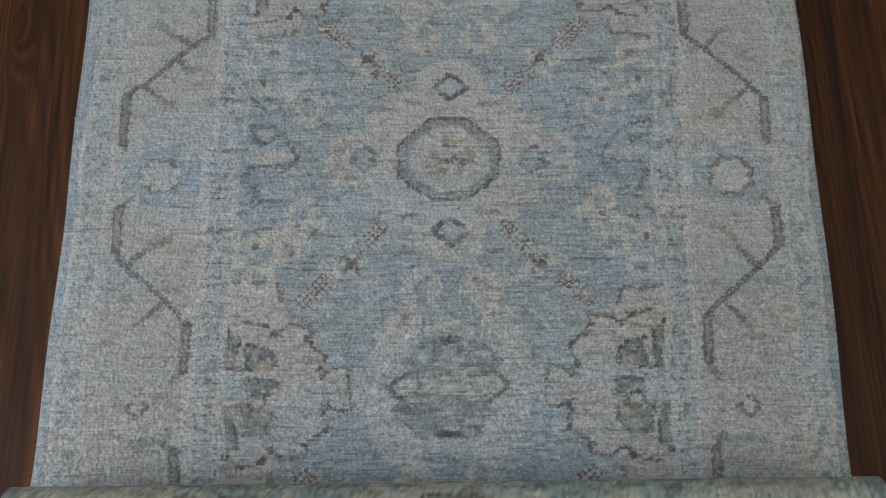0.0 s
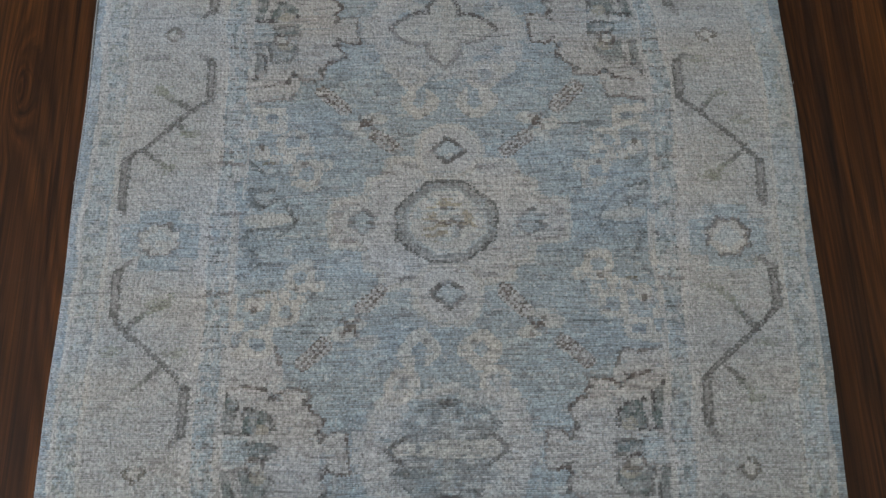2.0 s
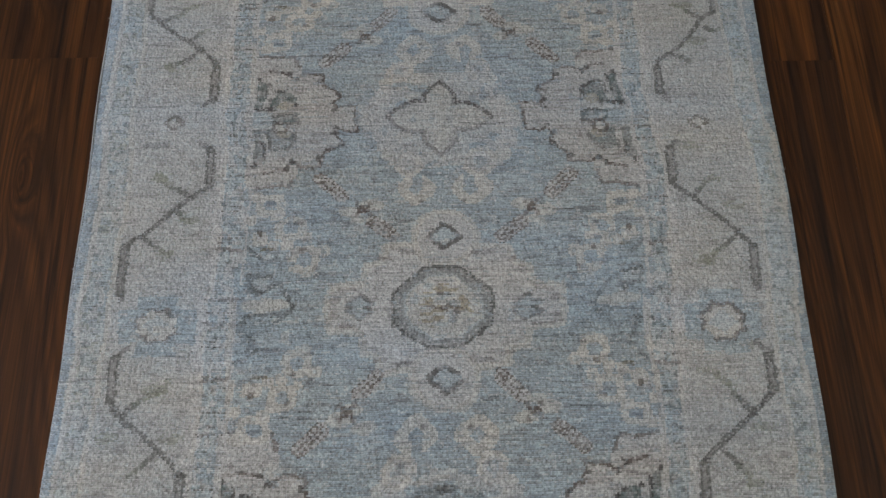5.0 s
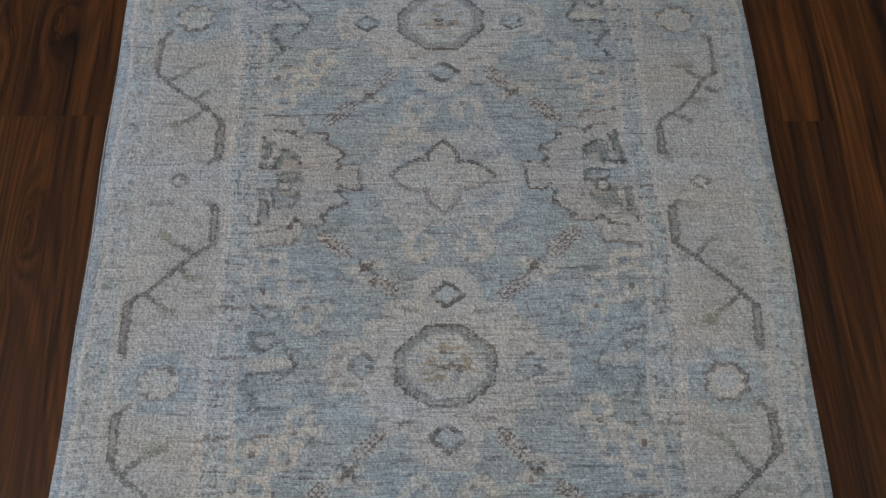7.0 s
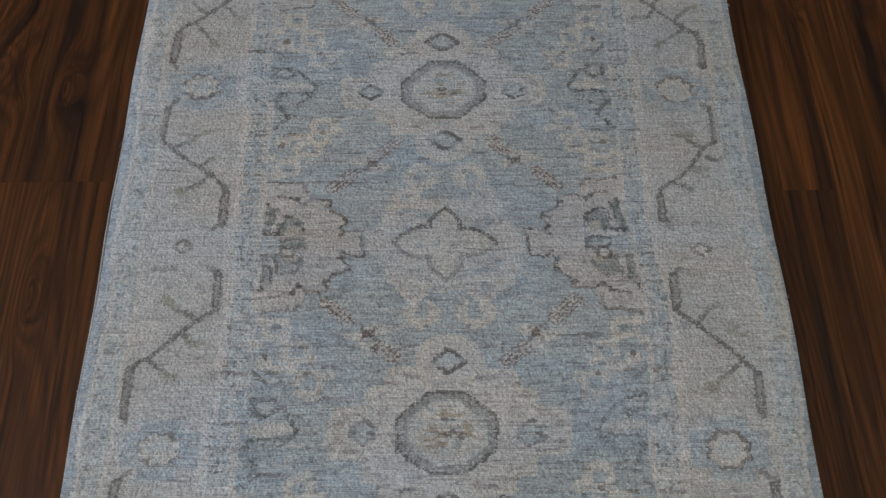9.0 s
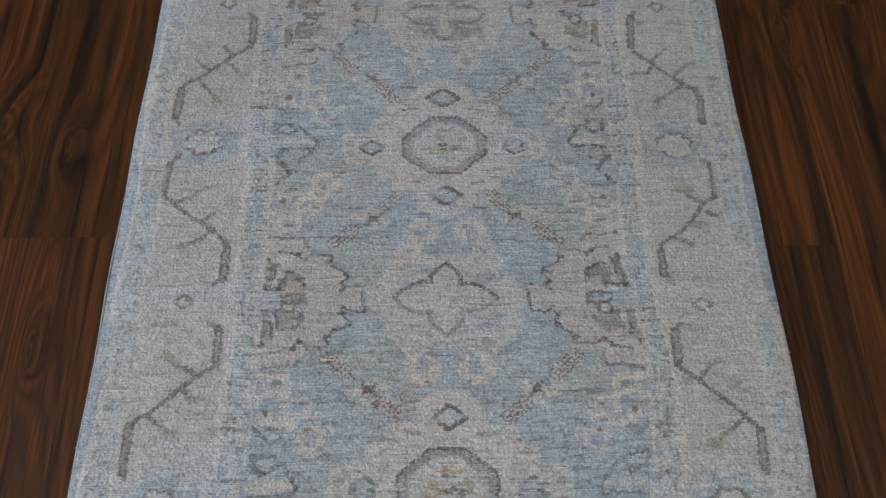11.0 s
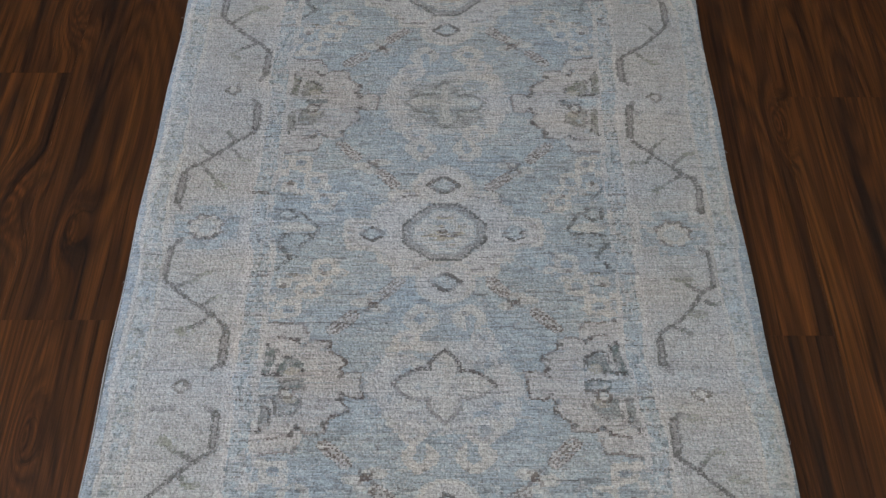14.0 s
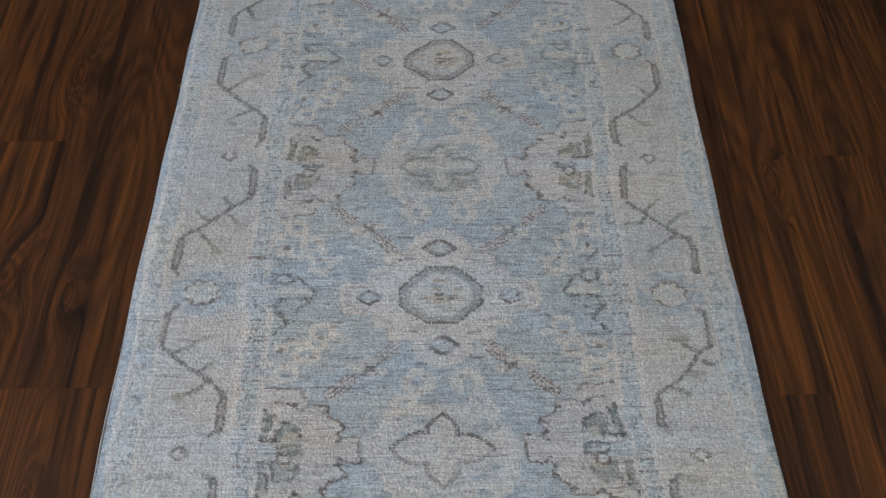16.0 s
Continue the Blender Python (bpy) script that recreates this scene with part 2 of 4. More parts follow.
def dyed(ob, colours):
    a = ob.data.attributes.new("dye", "FLOAT_COLOR", "POINT")
    a.data.foreach_set("color", np.concatenate([colours, np.ones((len(colours), 1))], 1).astype(np.float32).ravel())


# ---- room shell ----
# The whole shell is unseen; its paints are set for bounce and reflections.
x0, x1, y0, y1 = ROOM
T = 0.15
wy0, wy1, wz0, wz1 = WINDOW_L
tagged(part("wall_west", boxes((x0 - T, x0, y0, wy0, FLOOR_Z, CEIL), (x0 - T, x0, wy1, y1, FLOOR_Z, CEIL),
                               (x0 - T, x0, wy0, wy1, FLOOR_Z, wz0), (x0 - T, x0, wy0, wy1, wz1, CEIL)), PAINT), "unseen grey painted wall with a window opening", "wall", kind="structure")
# this wall's opening is added for the east fill lamp
tagged(part("wall_east", boxes((x1, x1 + T, y0, wy0, FLOOR_Z, CEIL), (x1, x1 + T, wy1, y1, FLOOR_Z, CEIL),
                               (x1, x1 + T, wy0, wy1, FLOOR_Z, wz0), (x1, x1 + T, wy0, wy1, wz1, CEIL)), PAINT), "unseen grey painted wall with a window opening", "wall", kind="structure")
tagged(part("wall_south", boxes((x0 - T, x1 + T, y0 - T, y0, FLOOR_Z, CEIL)), PAINT), "plain grey painted wall behind the tripod", "wall", kind="structure")
tagged(part("wall_north", boxes((x0 - T, x1 + T, y1, y1 + T, FLOOR_Z, CEIL)), UNSEEN_DARK), "unseen dark wall, added to keep far floor reflections dark", "wall", kind="structure")
tagged(part("ceiling", boxes((x0 - T, x1 + T, y0 - T, y1 + T, CEIL, CEIL + 0.12)), CEILING_PAINT), "unseen white ceiling, added to veil the near floor by reflection", "ceiling", kind="structure")


def window(name, x, way):
    """A framed pane in the opening; way points into the room."""
    win = tagged(new(name), "unseen white framed window for a soft daylight lamp", "window", kind="structure")
    f = 0.05
    a, b = sorted((x - way * 0.12, x - way * 0.06))
    part("window_frame", boxes((a, b, wy0, wy1, wz0, wz0 + f), (a, b, wy0, wy1, wz1 - f, wz1), (a, b, wy0, wy0 + f, wz0 + f, wz1 - f), (a, b, wy1 - f, wy1, wz0 + f, wz1 - f)), TRIM_WHITE, win)
    m = (a + b) / 2
    pane = part("pane", boxes((m - 0.002, m + 0.002, wy0 + f, wy1 - f, wz0 + f, wz1 - f)), GLASS, win)
    pane.visible_shadow = False
    a, b = sorted((x + way * 0.002, x + way * 0.1))
    part("window_sill", boxes((a, b, wy0 - 0.05, wy1 + 0.05, wz0 - 0.035, wz0 - 0.003), bevel=0.004), TRIM_WHITE, win)


window("window_1", x0, 1)
# second window is added, out of view, to hold the east fill
window("added_window_east", x1, -1)

# ---- the runner's design, in centimetres from a medallion's middle ----
KNOT, ROW = 0.0023, 0.0023              # one knot across and along
HALF = 0.445                             # half the runner's width
MID = 0.0098                             # the design's middle line
Y_NEAR, Y_FINE, Y_FAR = -0.29, 1.48, 2.05   # the flat stretch; its pile is modelled knot by knot as far as Y_FINE
MEDALLIONS = (-0.41, 0.156, 0.708, 1.271, 1.83, 2.39)
CROSSES = (-0.69, -0.127, 0.437, 0.992, 1.55, 2.11)
GAPS = ((0.134, 0.205, 0.295), (-0.435, -0.396, 0.667), (0.070, 0.144, 0.534), (-0.170, -0.068, 0.538), (-0.182, -0.116, 0.024), (0.033, 0.093, 0.426), (-0.445, -0.385, 0.067), (-0.293, -0.193, 0.929), (-0.247, -0.179, 0.913))
# the border's blossoms, small rings and tufts of moss: centimetres across and along
BLOSSOMS = ((-33.7, -41.0), (34.4, -41.0), (-33.5, 13.6), (34.4, 13.2), (-34.1, 72.1), (34.4, 70.7), (-33.0, 132.0), (34.1, 129.0))
RINGS = ((-33.8, -15.3), (34.3, -15.4), (-33.9, 43.3), (34.6, 42.6), (-33.6, 102.2), (34.9, 100.0), (-33.6, 160.0), (34.6, 158.0))
SPRIGS = ((-30.4, -1.0), (-38.0, -0.6), (-33.0, 4.9), (37.4, -0.4), (33.0, 21.6), (37.4, 29.6), (33.2, 38.6), (-35.0, 34.6), (-31.0, 28.4), (34.6, 62.0), (-32.8, 80.4), (-34.6, 52.6), (35.4, 109.0), (33.2, 79.6), (-31.6, 123.4), (36.0, 56.0))
rng = np.random.default_rng(7)


def lattice(x, y, size_x, size_y, seed):
    """Smooth noise from 0 to 1 with cells of the given size."""
    r = np.random.default_rng(seed).random((256, 256))
    a, b = x / size_x + 40, y / size_y + 40
    i, j = np.floor(a).astype(int), np.floor(b).astype(int)
    fa, fb = a - i, b - j
    fa, fb = fa * fa * (3 - 2 * fa), fb * fb * (3 - 2 * fb)
    g = lambda m, n: r[m % 256, n % 256]
    return (g(i, j) * (1 - fa) + g(i + 1, j) * fa) * (1 - fb) + (g(i, j + 1) * (1 - fa) + g(i + 1, j + 1) * fa) * fb


def by_row(x, y, size, seed):
    """Noise along each row of knots, with nothing shared between rows."""
    r = np.random.default_rng(seed).random((1024, 128))
    row = np.floor(y / (ROW * 100)).astype(int) % 1024
    a = x / size + 7.3 * row
    i = np.floor(a).astype(int)
    k = a - i
    return r[row, i % 128] * (1 - k) + r[row, (i + 1) % 128] * k


def to_line(p, s, pts):
    """Distance to a bent line."""
    best = np.full(p.shape, 1e9)
    for (ax, ay), (bx, by) in zip(pts, pts[1:]):
        dx, dy = bx - ax, by - ay
        k = np.clip(((p - ax) * dx + (s - ay) * dy) / (dx * dx + dy * dy + 1e-9), 0, 1)
        best = np.minimum(best, np.hypot(p - ax - k * dx, s - ay - k * dy))
    return best


def inside(p, s, pts):
    hit = np.zeros(p.shape, bool)
    for (ax, ay), (bx, by) in zip(pts, pts[1:] + pts[:1]):
        if ay == by:
            continue
        hit ^= ((ay > s) != (by > s)) & (p < (bx - ax) * (s - ay) / (by - ay) + ax)
    return hit


BEIGE, CREAM, ROSY = (0.487, 0.49, 0.48), (0.5, 0.494, 0.456), (0.462, 0.458, 0.442)
BLUE, DEEP, PALE = (0.35, 0.426, 0.463), (0.292, 0.367, 0.41), (0.418, 0.464, 0.472)
DARK, TEAL, BROWN, MOSS, OLIVE = (0.105, 0.1, 0.095), (0.16, 0.205, 0.205), (0.135, 0.113, 0.1), (0.3, 0.32, 0.27), (0.34, 0.3, 0.2)


def design(x, y):
    """The dye of each knot at the places x, y (metres)."""
    col_no, row_no = np.floor(x / KNOT).astype(int), np.floor(y / ROW).astype(int)

    def each(seed):
        """A random number for each knot."""
        return np.random.default_rng(seed).random((1024, 512))[row_no % 1024, col_no % 512]

    u = (x - MID) * 100
    left = u < 0
    p = np.abs(u)
    p = np.where(left, p / (1 + 0.042 * np.clip((p - 14) / 16, 0, 1)), p)
    marks = sorted([(m, 0.0) for m in MEDALLIONS] + [(c, 28.0) for c in CROSSES])
    s = np.interp(y, [m for m, _ in marks], [v for _, v in marks])
    cell = np.searchsorted([m for m, _ in marks], y) * 2 + left          # each quarter is woven a little differently
    n_cell = len(marks) * 2 + 4
    centre = np.array(MEDALLIONS)
    which = np.abs(y[..., None] - centre).argmin(-1)
    w = (y - centre[which]) * 100                                          # signed, beyond the medallion is plus
    wob = np.random.default_rng(3).normal(0, 1, (n_cell, 8))
    wx, wy = x * 100 + 100, y * 100 + 100
    near = np.clip((p - 3) / 4, 0, 1) * np.clip((s - 1) / 3, 0, 1) * np.clip((27 - s) / 3, 0, 1)
    p = p + 0.3 * wob[cell, 0] * near + 0.7 * (lattice(wx, wy, 5, 5, 11) - 0.5)
    s = s + 0.3 * wob[cell, 1] * near + 0.7 * (lattice(wx, wy, 6, 4, 12) - 0.5)
    rag = 0.5 * (lattice(wx, wy, 0.7, 0.5, 13) - 0.5) + 0.5 * (lattice(wx, wy, 0.28, 0.28, 14) - 0.5)
    p, s = np.abs(p + rag * 0.4), s + rag * 0.3
    w = w + rag * 0.5 + 0.7 * (lattice(wx, wy, 6, 4, 12) - 0.5)
    fade = np.clip(1.55 * lattice(wx, wy, 1.6, 0.8, 15) + 0.35 * lattice(wx, wy, 9, 9, 16) - 0.2, 0.12, 1)
    firm = (0.62 + 0.38 * fade) * np.where(each(5) < 0.16, 0.35, 1.0)
    patch = lattice(wx, wy, 3.2, 1.2, 17)
    bit = lattice(wx, wy, 0.75, 0.5, 22)
    bit2 = lattice(wx, wy, 1.3, 0.6, 23)
    col = np.empty(x.shape + (3,))
    col[:] = BLUE

    def dye(mask, colour, much=1.0):
        k = (np.asarray(mask, float) * much)[..., None]
        col[:] = col * (1 - k) + np.array(colour) * k

    def line(pts, width, colour, much=0.85, worn=True, along=None):
        dye(to_line(p, s if along is None else along, pts) < width * 0.88, colour, much * firm if worn else much)

    def lobe(cx, cy, rx, ry, colour, much=0.9, along=None):
        d = np.hypot((p - cx) / rx, ((s if along is None else along) - cy) / ry)
        dye(np.clip((1.1 - d) / 0.12, 0, 1), colour, much)

    def ring(cx, cy, r, width, colour, core, much=0.85):
        d = np.abs(p - cx) * 0.7 + np.abs(s - cy) * 0.9
        d = np.maximum(d, np.hypot((p - cx) * 0.8, s - cy))
        dye(d < r, core, 0.8)
        dye(np.abs(d - r) < width, colour, much * np.clip(fade * 1.3, 0, 1))

    # blue ground, banded where the dye lots change
    dye(lattice(wx, wy, 40, 3.5, 18), DEEP, 0.75)
    dye(lattice(wx, wy, 26, 1.3, 90), (0.335, 0.39, 0.41), 0.6)
    # broken darker lines along some of the rows
    dye((by_row(wx, wy, 1.8, 91) > 0.6) & (np.random.default_rng(92).random(1024)[row_no % 1024] < 0.4), (0.23, 0.27, 0.285), 0.6)
    dye(patch > 0.66, PALE, 0.4)

    # light ground round the medallion
    halo = ((p < 14.2) & (s < 2.9)) | ((p < 9.6) & (s < 5.6)) | ((p < 7.8) & (s < 8.2)) | (np.hypot(p, s - 9.4) < 3.9)
    dye(halo, (0.487, 0.495, 0.488), 0.9)
    dye(to_line(p, s, [(14.2, 0), (14.0, 2.7), (10.2, 3.0), (9.8, 5.4), (7.9, 5.8), (7.7, 8.0), (4.2, 8.2)]) < 0.45, CREAM, 0.75)
    line([(13.0, 2.2), (10.8, 2.4)], 0.22, BROWN, 0.5)
    line([(8.8, 4.6), (7.4, 5.0)], 0.22, DARK, 0.4)
    dye(np.abs(np.hypot(p, s - 9.4) - 3.9) < 0.45, CREAM, 0.7)
    # medallion
    tall = s * np.where(which == 1, 1.15, 1.1)
    o = np.maximum(np.maximum(p, tall), (p + tall) * 0.742)
    dye(o < 6.3, BEIGE)
    dye(o < 5.2, (0.4, 0.46, 0.48), 0.8)
    dye(o < 4.4, CREAM, 0.75)
    dye((o < 4.2) & (o > 3.3), BEIGE, 0.7)
    dye((np.abs(o - 5.5) < 0.65), (0.215, 0.237, 0.235), 0.85 * firm)
    dye((np.abs(o - 6.0) < 0.25), (0.115, 0.12, 0.115), 0.88 * firm)
    dye((np.abs(o - 4.85) < 0.2), (0.28, 0.3, 0.3), 0.6)
    bits = lattice(wx, wy, 1.5, 0.42, 19)
    dye((o < 3.4) & (bits > 0.66), OLIVE, 0.7)
    dye((o < 4.2) & (bits < 0.3), BLUE, 0.6)
    dye((o < 2.3) & (lattice(wx, wy, 1.8, 0.3, 20) > 0.78), BROWN, 0.7)
    dye((o < 1.1) & (lattice(wx, wy, 1.2, 0.5, 21) > 0.55), BROWN, 0.8)
    # small lozenges
    ring(0, 9.5, 1.55, 0.36, DARK, BLUE)
    ring(10.2, 0.4, 1.12, 0.3, DARK, BLUE, np.where(which == 2, 0.92, 0.68))
    dye((np.abs(p - 10.2) < 2.0) & (np.abs(s - 0.4) < 0.2), BLUE, 0.5)
    line([(3.6, 7.3), (5.7, 7.2)], 0.26, DARK, 0.6)
    line([(7, 6.2), (8.2, 6.3)], 0.26, BROWN, 0.6)
    line([(4.2, 11.9), (6.2, 11.9)], 0.28, DARK, 0.6)
    lobe(13.3, 1.0, 0.6, 0.6, BROWN, 0.3)
    # slanting bars and the knot between them; one chain sits closer to its medallion
    moved = np.where(cell == 7, 1.0, 0.0)
    for ax, ay, bx, by in ((15.7, 18.3, 13.3, 15.8), (9.2, 11.8, 6.9, 9.5)):
        d = to_line(p - moved, s + 1.2 * moved, [(ax, ay), (bx, by)])
        dye(d < 0.95, ROSY, 0.85)
        dye((d < 1.0) & (((row_no // 2 + col_no // 2) % 2 == 0) ^ (each(75) < 0.2)), BROWN, 0.88 * firm)
    lobe(12.3, 13.4, 1.5, 0.8, CREAM, 0.8)
    lobe(9.4, 14.4, 1.5, 0.8, CREAM, 0.8)
    lobe(10.9, 12.3, 1.2, 0.6, CREAM, 0.7)
    dye((np.abs(p - moved - 10.5) < 0.75) & (np.abs(s + 1.2 * moved - 13.8) < 0.6), BROWN, 0.95 * firm)
    for cx, cy in ((9.7, 14.6), (11.3, 14.6), (9.7, 13.0), (11.3, 13.0)):
        dye((np.abs(p - moved - cx) < 0.3) & (np.abs(s + 1.2 * moved - cy) < 0.3), BROWN, 0.6)
    line([(14, 13.4), (19, 13.2)], 0.16, DARK, 0.5)
    # paired rosettes, some open at the outer end
    plain_top = wob[cell, 2] > 0
    at = np.where(w < 0, 16.4, 17.2)
    d = np.maximum(np.hypot(p - 3.5, (s - at) * 0.95), (np.abs(p - 3.5) + np.abs(s - at)) * 0.8)
    dye((np.abs(d - 1.65) < 0.82) & ~((np.abs(p - 3.3) < 0.6) & (s > at + 0.5) & plain_top), CREAM, 0.9)
    dye(d < 0.8, DEEP, 0.6)
    lobe(2.6, 15.4, 0.35, 0.3, DARK, 0.6)
    # a second, squarer rosette beyond each, with a bud at its side
    cx, cy = np.where(w < 0, 5.3, 4.5), at + 3.7
    d = np.maximum(np.maximum(np.abs(p - cx), np.abs(s - cy)), (np.abs(p - cx) + np.abs(s - cy)) * 0.72) + 0.3 * (bit2 - 0.5)
    dye(d < 2.0, BEIGE, 0.85)
    dye((d < 1.9) & (d > 1.3) & (bit > 0.3), CREAM, 0.85)
    dye(d < 0.75, BLUE, 0.7)
    dye((d < 0.5) & (bit > 0.5), (0.2, 0.225, 0.23), 0.5)
    lobe(7.2, 21.9, 1.1, 0.9, CREAM, 0.8)
    lobe(2.2, 21.6, 0.9, 0.7, BEIGE, 0.7)
    lobe(4.8, 19.6, 0.4, 0.3, DARK, 0.4)
    for cx, cy, r in ((7.4, 23.4, 1.1), (8.3, 25.0, 1.2), (7.1, 25.6, 0.9), (8.9, 27.2, 1.4), (7.6, 28.0, 1.2)):
        lobe(cx, cy, r, r * 0.9, BEIGE, 0.8)
    lobe(8.2, 24.1, 0.5, 0.6, DEEP, 0.7)
    # cross between the medallions, on a light ground with blue showing through
    out = np.abs(28 - s)
    light = ((p < 10.6) & (out < 2.4)) | ((p < 9.0) & (out < 5.6)) | ((p < 7.2) & (out < 7.6))
    through_blue = lattice(wx, wy, 2.4, 1.3, 93)
    dye(light & (through_blue < 0.62), (0.465, 0.473, 0.465), 0.75)
    dye(light & (lattice(wx, wy, 1.1, 0.6, 94) > 0.78), CREAM, 0.6)
    outline = [(0, 22.1), (1.2, 23.3), (2.0, 24.6), (1.9, 25.8), (3.2, 25.7), (4.5, 26.0), (5.6, 26.8), (6.7, 28.0)]
    body = inside(p, s, outline + [(6.5, 29.5), (0, 29.5)])
    nth = np.searchsorted([m for m, _ in marks], y)
    plain_cross = np.isin(nth, [4, 5, 8, 9])
    far_side = w < 0
    mossy = nth >= 6                                # the third cross is greenish and worn
    dark_body = (np.abs(p) < 6.2 - 1.0 * np.abs(s - 25.2)) & (s > 21.9) & ~plain_cross
    murk = lattice(wx, wy, 1.4, 0.5, 88)
    dye(dark_body & (murk > 0.3), np.where(mossy[..., None], (0.29, 0.315, 0.3), (0.225, 0.26, 0.27)), 0.65)
    dye(dark_body & (murk > 0.74), (0.14, 0.155, 0.155), np.where(mossy, 0.4, 0.6))
    dye(body, CREAM, 0.6 * plain_cross)
    dye(body & (s > 27.1) & (p < 5.9) & (bit > 0.2), CREAM, np.where(plain_cross, 0, np.where(mossy, 0.5, 0.85)))
    dye(body & (np.abs(p) < 0.7) & (s > 23), CREAM, np.where(plain_cross | mossy, 0.6, 0.35))
    lobe(0, 22.4, 1.3, 0.45, DARK, np.where(plain_cross | mossy, 0, 0.75))
    edge = np.where(plain_cross, np.where(far_side, 0.95, 0.58), np.where(p > 4.6, 0.8, 0.25))
    line(outline, 0.34, np.where(mossy[..., None], (0.17, 0.185, 0.165), DARK), np.where(mossy, 0.7, edge))
    # half palmette against the guard band
    scallop = [(22.8, 8.5), (20.6, 8.0), (19.5, 6.9), (18.2, 7.9), (15.7, 7.7), (15.5, 5.8), (14.3, 5.0), (13.4, 4.0), (14.1, 2.8), (13.4, 1.8), (12.5, 2.3), (11.0, 2.2), (10.9, -1.5)]
    v = 28 - s
    dye(inside(p, v, scallop + [(25.2, -1.5), (25.2, 8.3)]), ROSY, 0.92)
    crown = np.where(cell == 7, v * 0.83, v)                               # one palmette is taller
    dye(inside(p, crown, [(25.2, 7.6), (18.6, 7.4), (18.9, 9.4), (20.2, 10.9), (25.2, 11.0)]) | inside(p, v, [(25.2, 7.6), (18.6, 7.4), (18.9, 9.0), (25.2, 9.4)]), ROSY, 0.85)
    shed = by_row(wx, wy, 2.6, 82) * (0.6 + 0.4 * lattice(wx, wy, 9, 1.4, 84))
    dye(inside(p, v, scallop + [(25.2, -1.5), (25.2, 8.3)]) & (shed > 0.66), (0.29, 0.275, 0.25), 0.55)
    line(scallop, 0.24, BROWN, (0.55 + 0.4 * (bit > 0.4)) * np.where(mossy, 0.7, 1.0), True, v)
    for cx, cy in ((14.2, 2.5), (13.8, 1.5), (19.5, 6.9), (20.3, 7.9), (16.0, 6.6), (13.7, 4.4)):
        lobe(cx, cy, 0.42, 0.42, DARK, 0.8 * (bit > 0.3), v)
    line([(24.2, 11.2), (21.6, 10.7), (19.8, 10.8), (19.1, 9.2)], 0.26, BROWN, 0.75, True, crown)
    # its leaf, in two halves with a bar between
    GREEN = np.where(mossy[..., None], (0.185, 0.2, 0.16), (0.15, 0.185, 0.18))
    mottled = np.clip(0.3 + 0.9 * lattice(wx, wy, 0.8, 0.8, 76) + 0.35 * (each(77) - 0.4), 0, 1)
    INK = (0.085, 0.082, 0.078)
    under = w > 0                                   # the half towards the near end
    flaw = lattice(wx, wy, 0.7, 0.6, 79)
    dye(inside(p, v, [(24.5, 1.9), (23.3, 1.9), (23.0, 6.2), (24.4, 7.4)]), GREEN, np.where(under, 0.75, 1.0) * mottled)
    dye(inside(p, v, [(23.3, 2.2), (22.6, 2.2), (22.0, 5.1), (23.0, 6.2)]) & (bit2 > 0.3), ROSY, 0.8)
    dye(inside(p, v, [(22.5, 1.9), (22.0, 5.3), (20.5, 5.2), (19.1, 4.0), (19.2, 2.5), (20.6, 3.1), (21.4, 1.9)]), GREEN, np.where(under, 0.8, 1.05) * mottled)
    dye((np.abs(p - 23.2) < 1.5) & (v < 1.8 - 0.4 * np.abs(p - 23.2)), PALE, 0.75)
    dye((np.abs(p - 22.8) < 1.3) & (v < 1.0) & (bit > 0.3), BLUE, 0.7)
    dye((np.abs(p - 20.3) < 1.7) & (v < np.where(under, 0.4, 0.9)) & (bit2 > 0.15), (0.17, 0.21, 0.215), mottled)
    lobe(20.4, 2.6, 0.9, 0.7, (0.38, 0.36, 0.29), 0.8, v)
    d = np.hypot(p - 20.8, v - 1.5)
    dye((np.abs(d - 0.85) < 0.28) & under, BROWN, 0.8 * firm)
    dye((d < 0.6) & under, CREAM, 0.85)
    line([(24.2, 2.1), (21.4, 2.0)], 0.34, INK, np.where(under, 0.4, 0.9) * (lattice(wx, wy, 0.6, 0.5, 78) > 0.35), True, v)
    line([(22.1, 5.3), (20.4, 5.2), (19.2, 4.1), (19.1, 2.5)], 0.32, INK, np.where(under, 0.55, 0.9) * (flaw > 0.45), True, v)
    line([(23.0, 6.4), (23.2, 4.0)], 0.26, INK, 0.8 * (flaw > 0.35), True, v)
    line([(22.4, 5.0), (22.5, 2.4)], 0.24, INK, 0.7 * (flaw < 0.6), True, v)
    line([(18.7, 0.6), (20.4, 0.9), (21.6, 0.6)], 0.26, DARK, 0.75 * (flaw > 0.3), True, v)
    lobe(24.2, 7.2, 0.4, 0.4, INK, 0.85, v)
    # cream blossoms in the blue
    for cx, cy, r, core in ((21.8, 14.4, 1.9, DEEP), (19.2, 10.8, 1.9, DEEP), (22.6, 9.6, 1.15, ROSY), (17.6, 6.3, 1.95, DEEP), (15.4, 7.4, 0.9, PALE), (20.9, 13.0, 0.9, BEIGE), (24.0, 12.4, 0.8, CREAM), (20.9, 8.6, 0.8, BEIGE),
                            (19.4, 8.4, 0.8, CREAM), (17.4, 9.2, 0.7, CREAM), (23.4, 15.6, 0.8, CREAM)):
        d = np.maximum(np.abs(p - cx), np.abs(s - cy)) * 0.55 + np.hypot(p - cx, s - cy) * 0.55 + 0.25 * (bit2 - 0.5)
        dye(d < r, CREAM, 0.92)
        dye(d < r * 0.45, core, 0.9)
    lobe(17.9, 7.6, 0.4, 0.3, BROWN, 0.7)
    lobe(18.4, 11.4, 0.5, 0.25, DARK, 0.6)
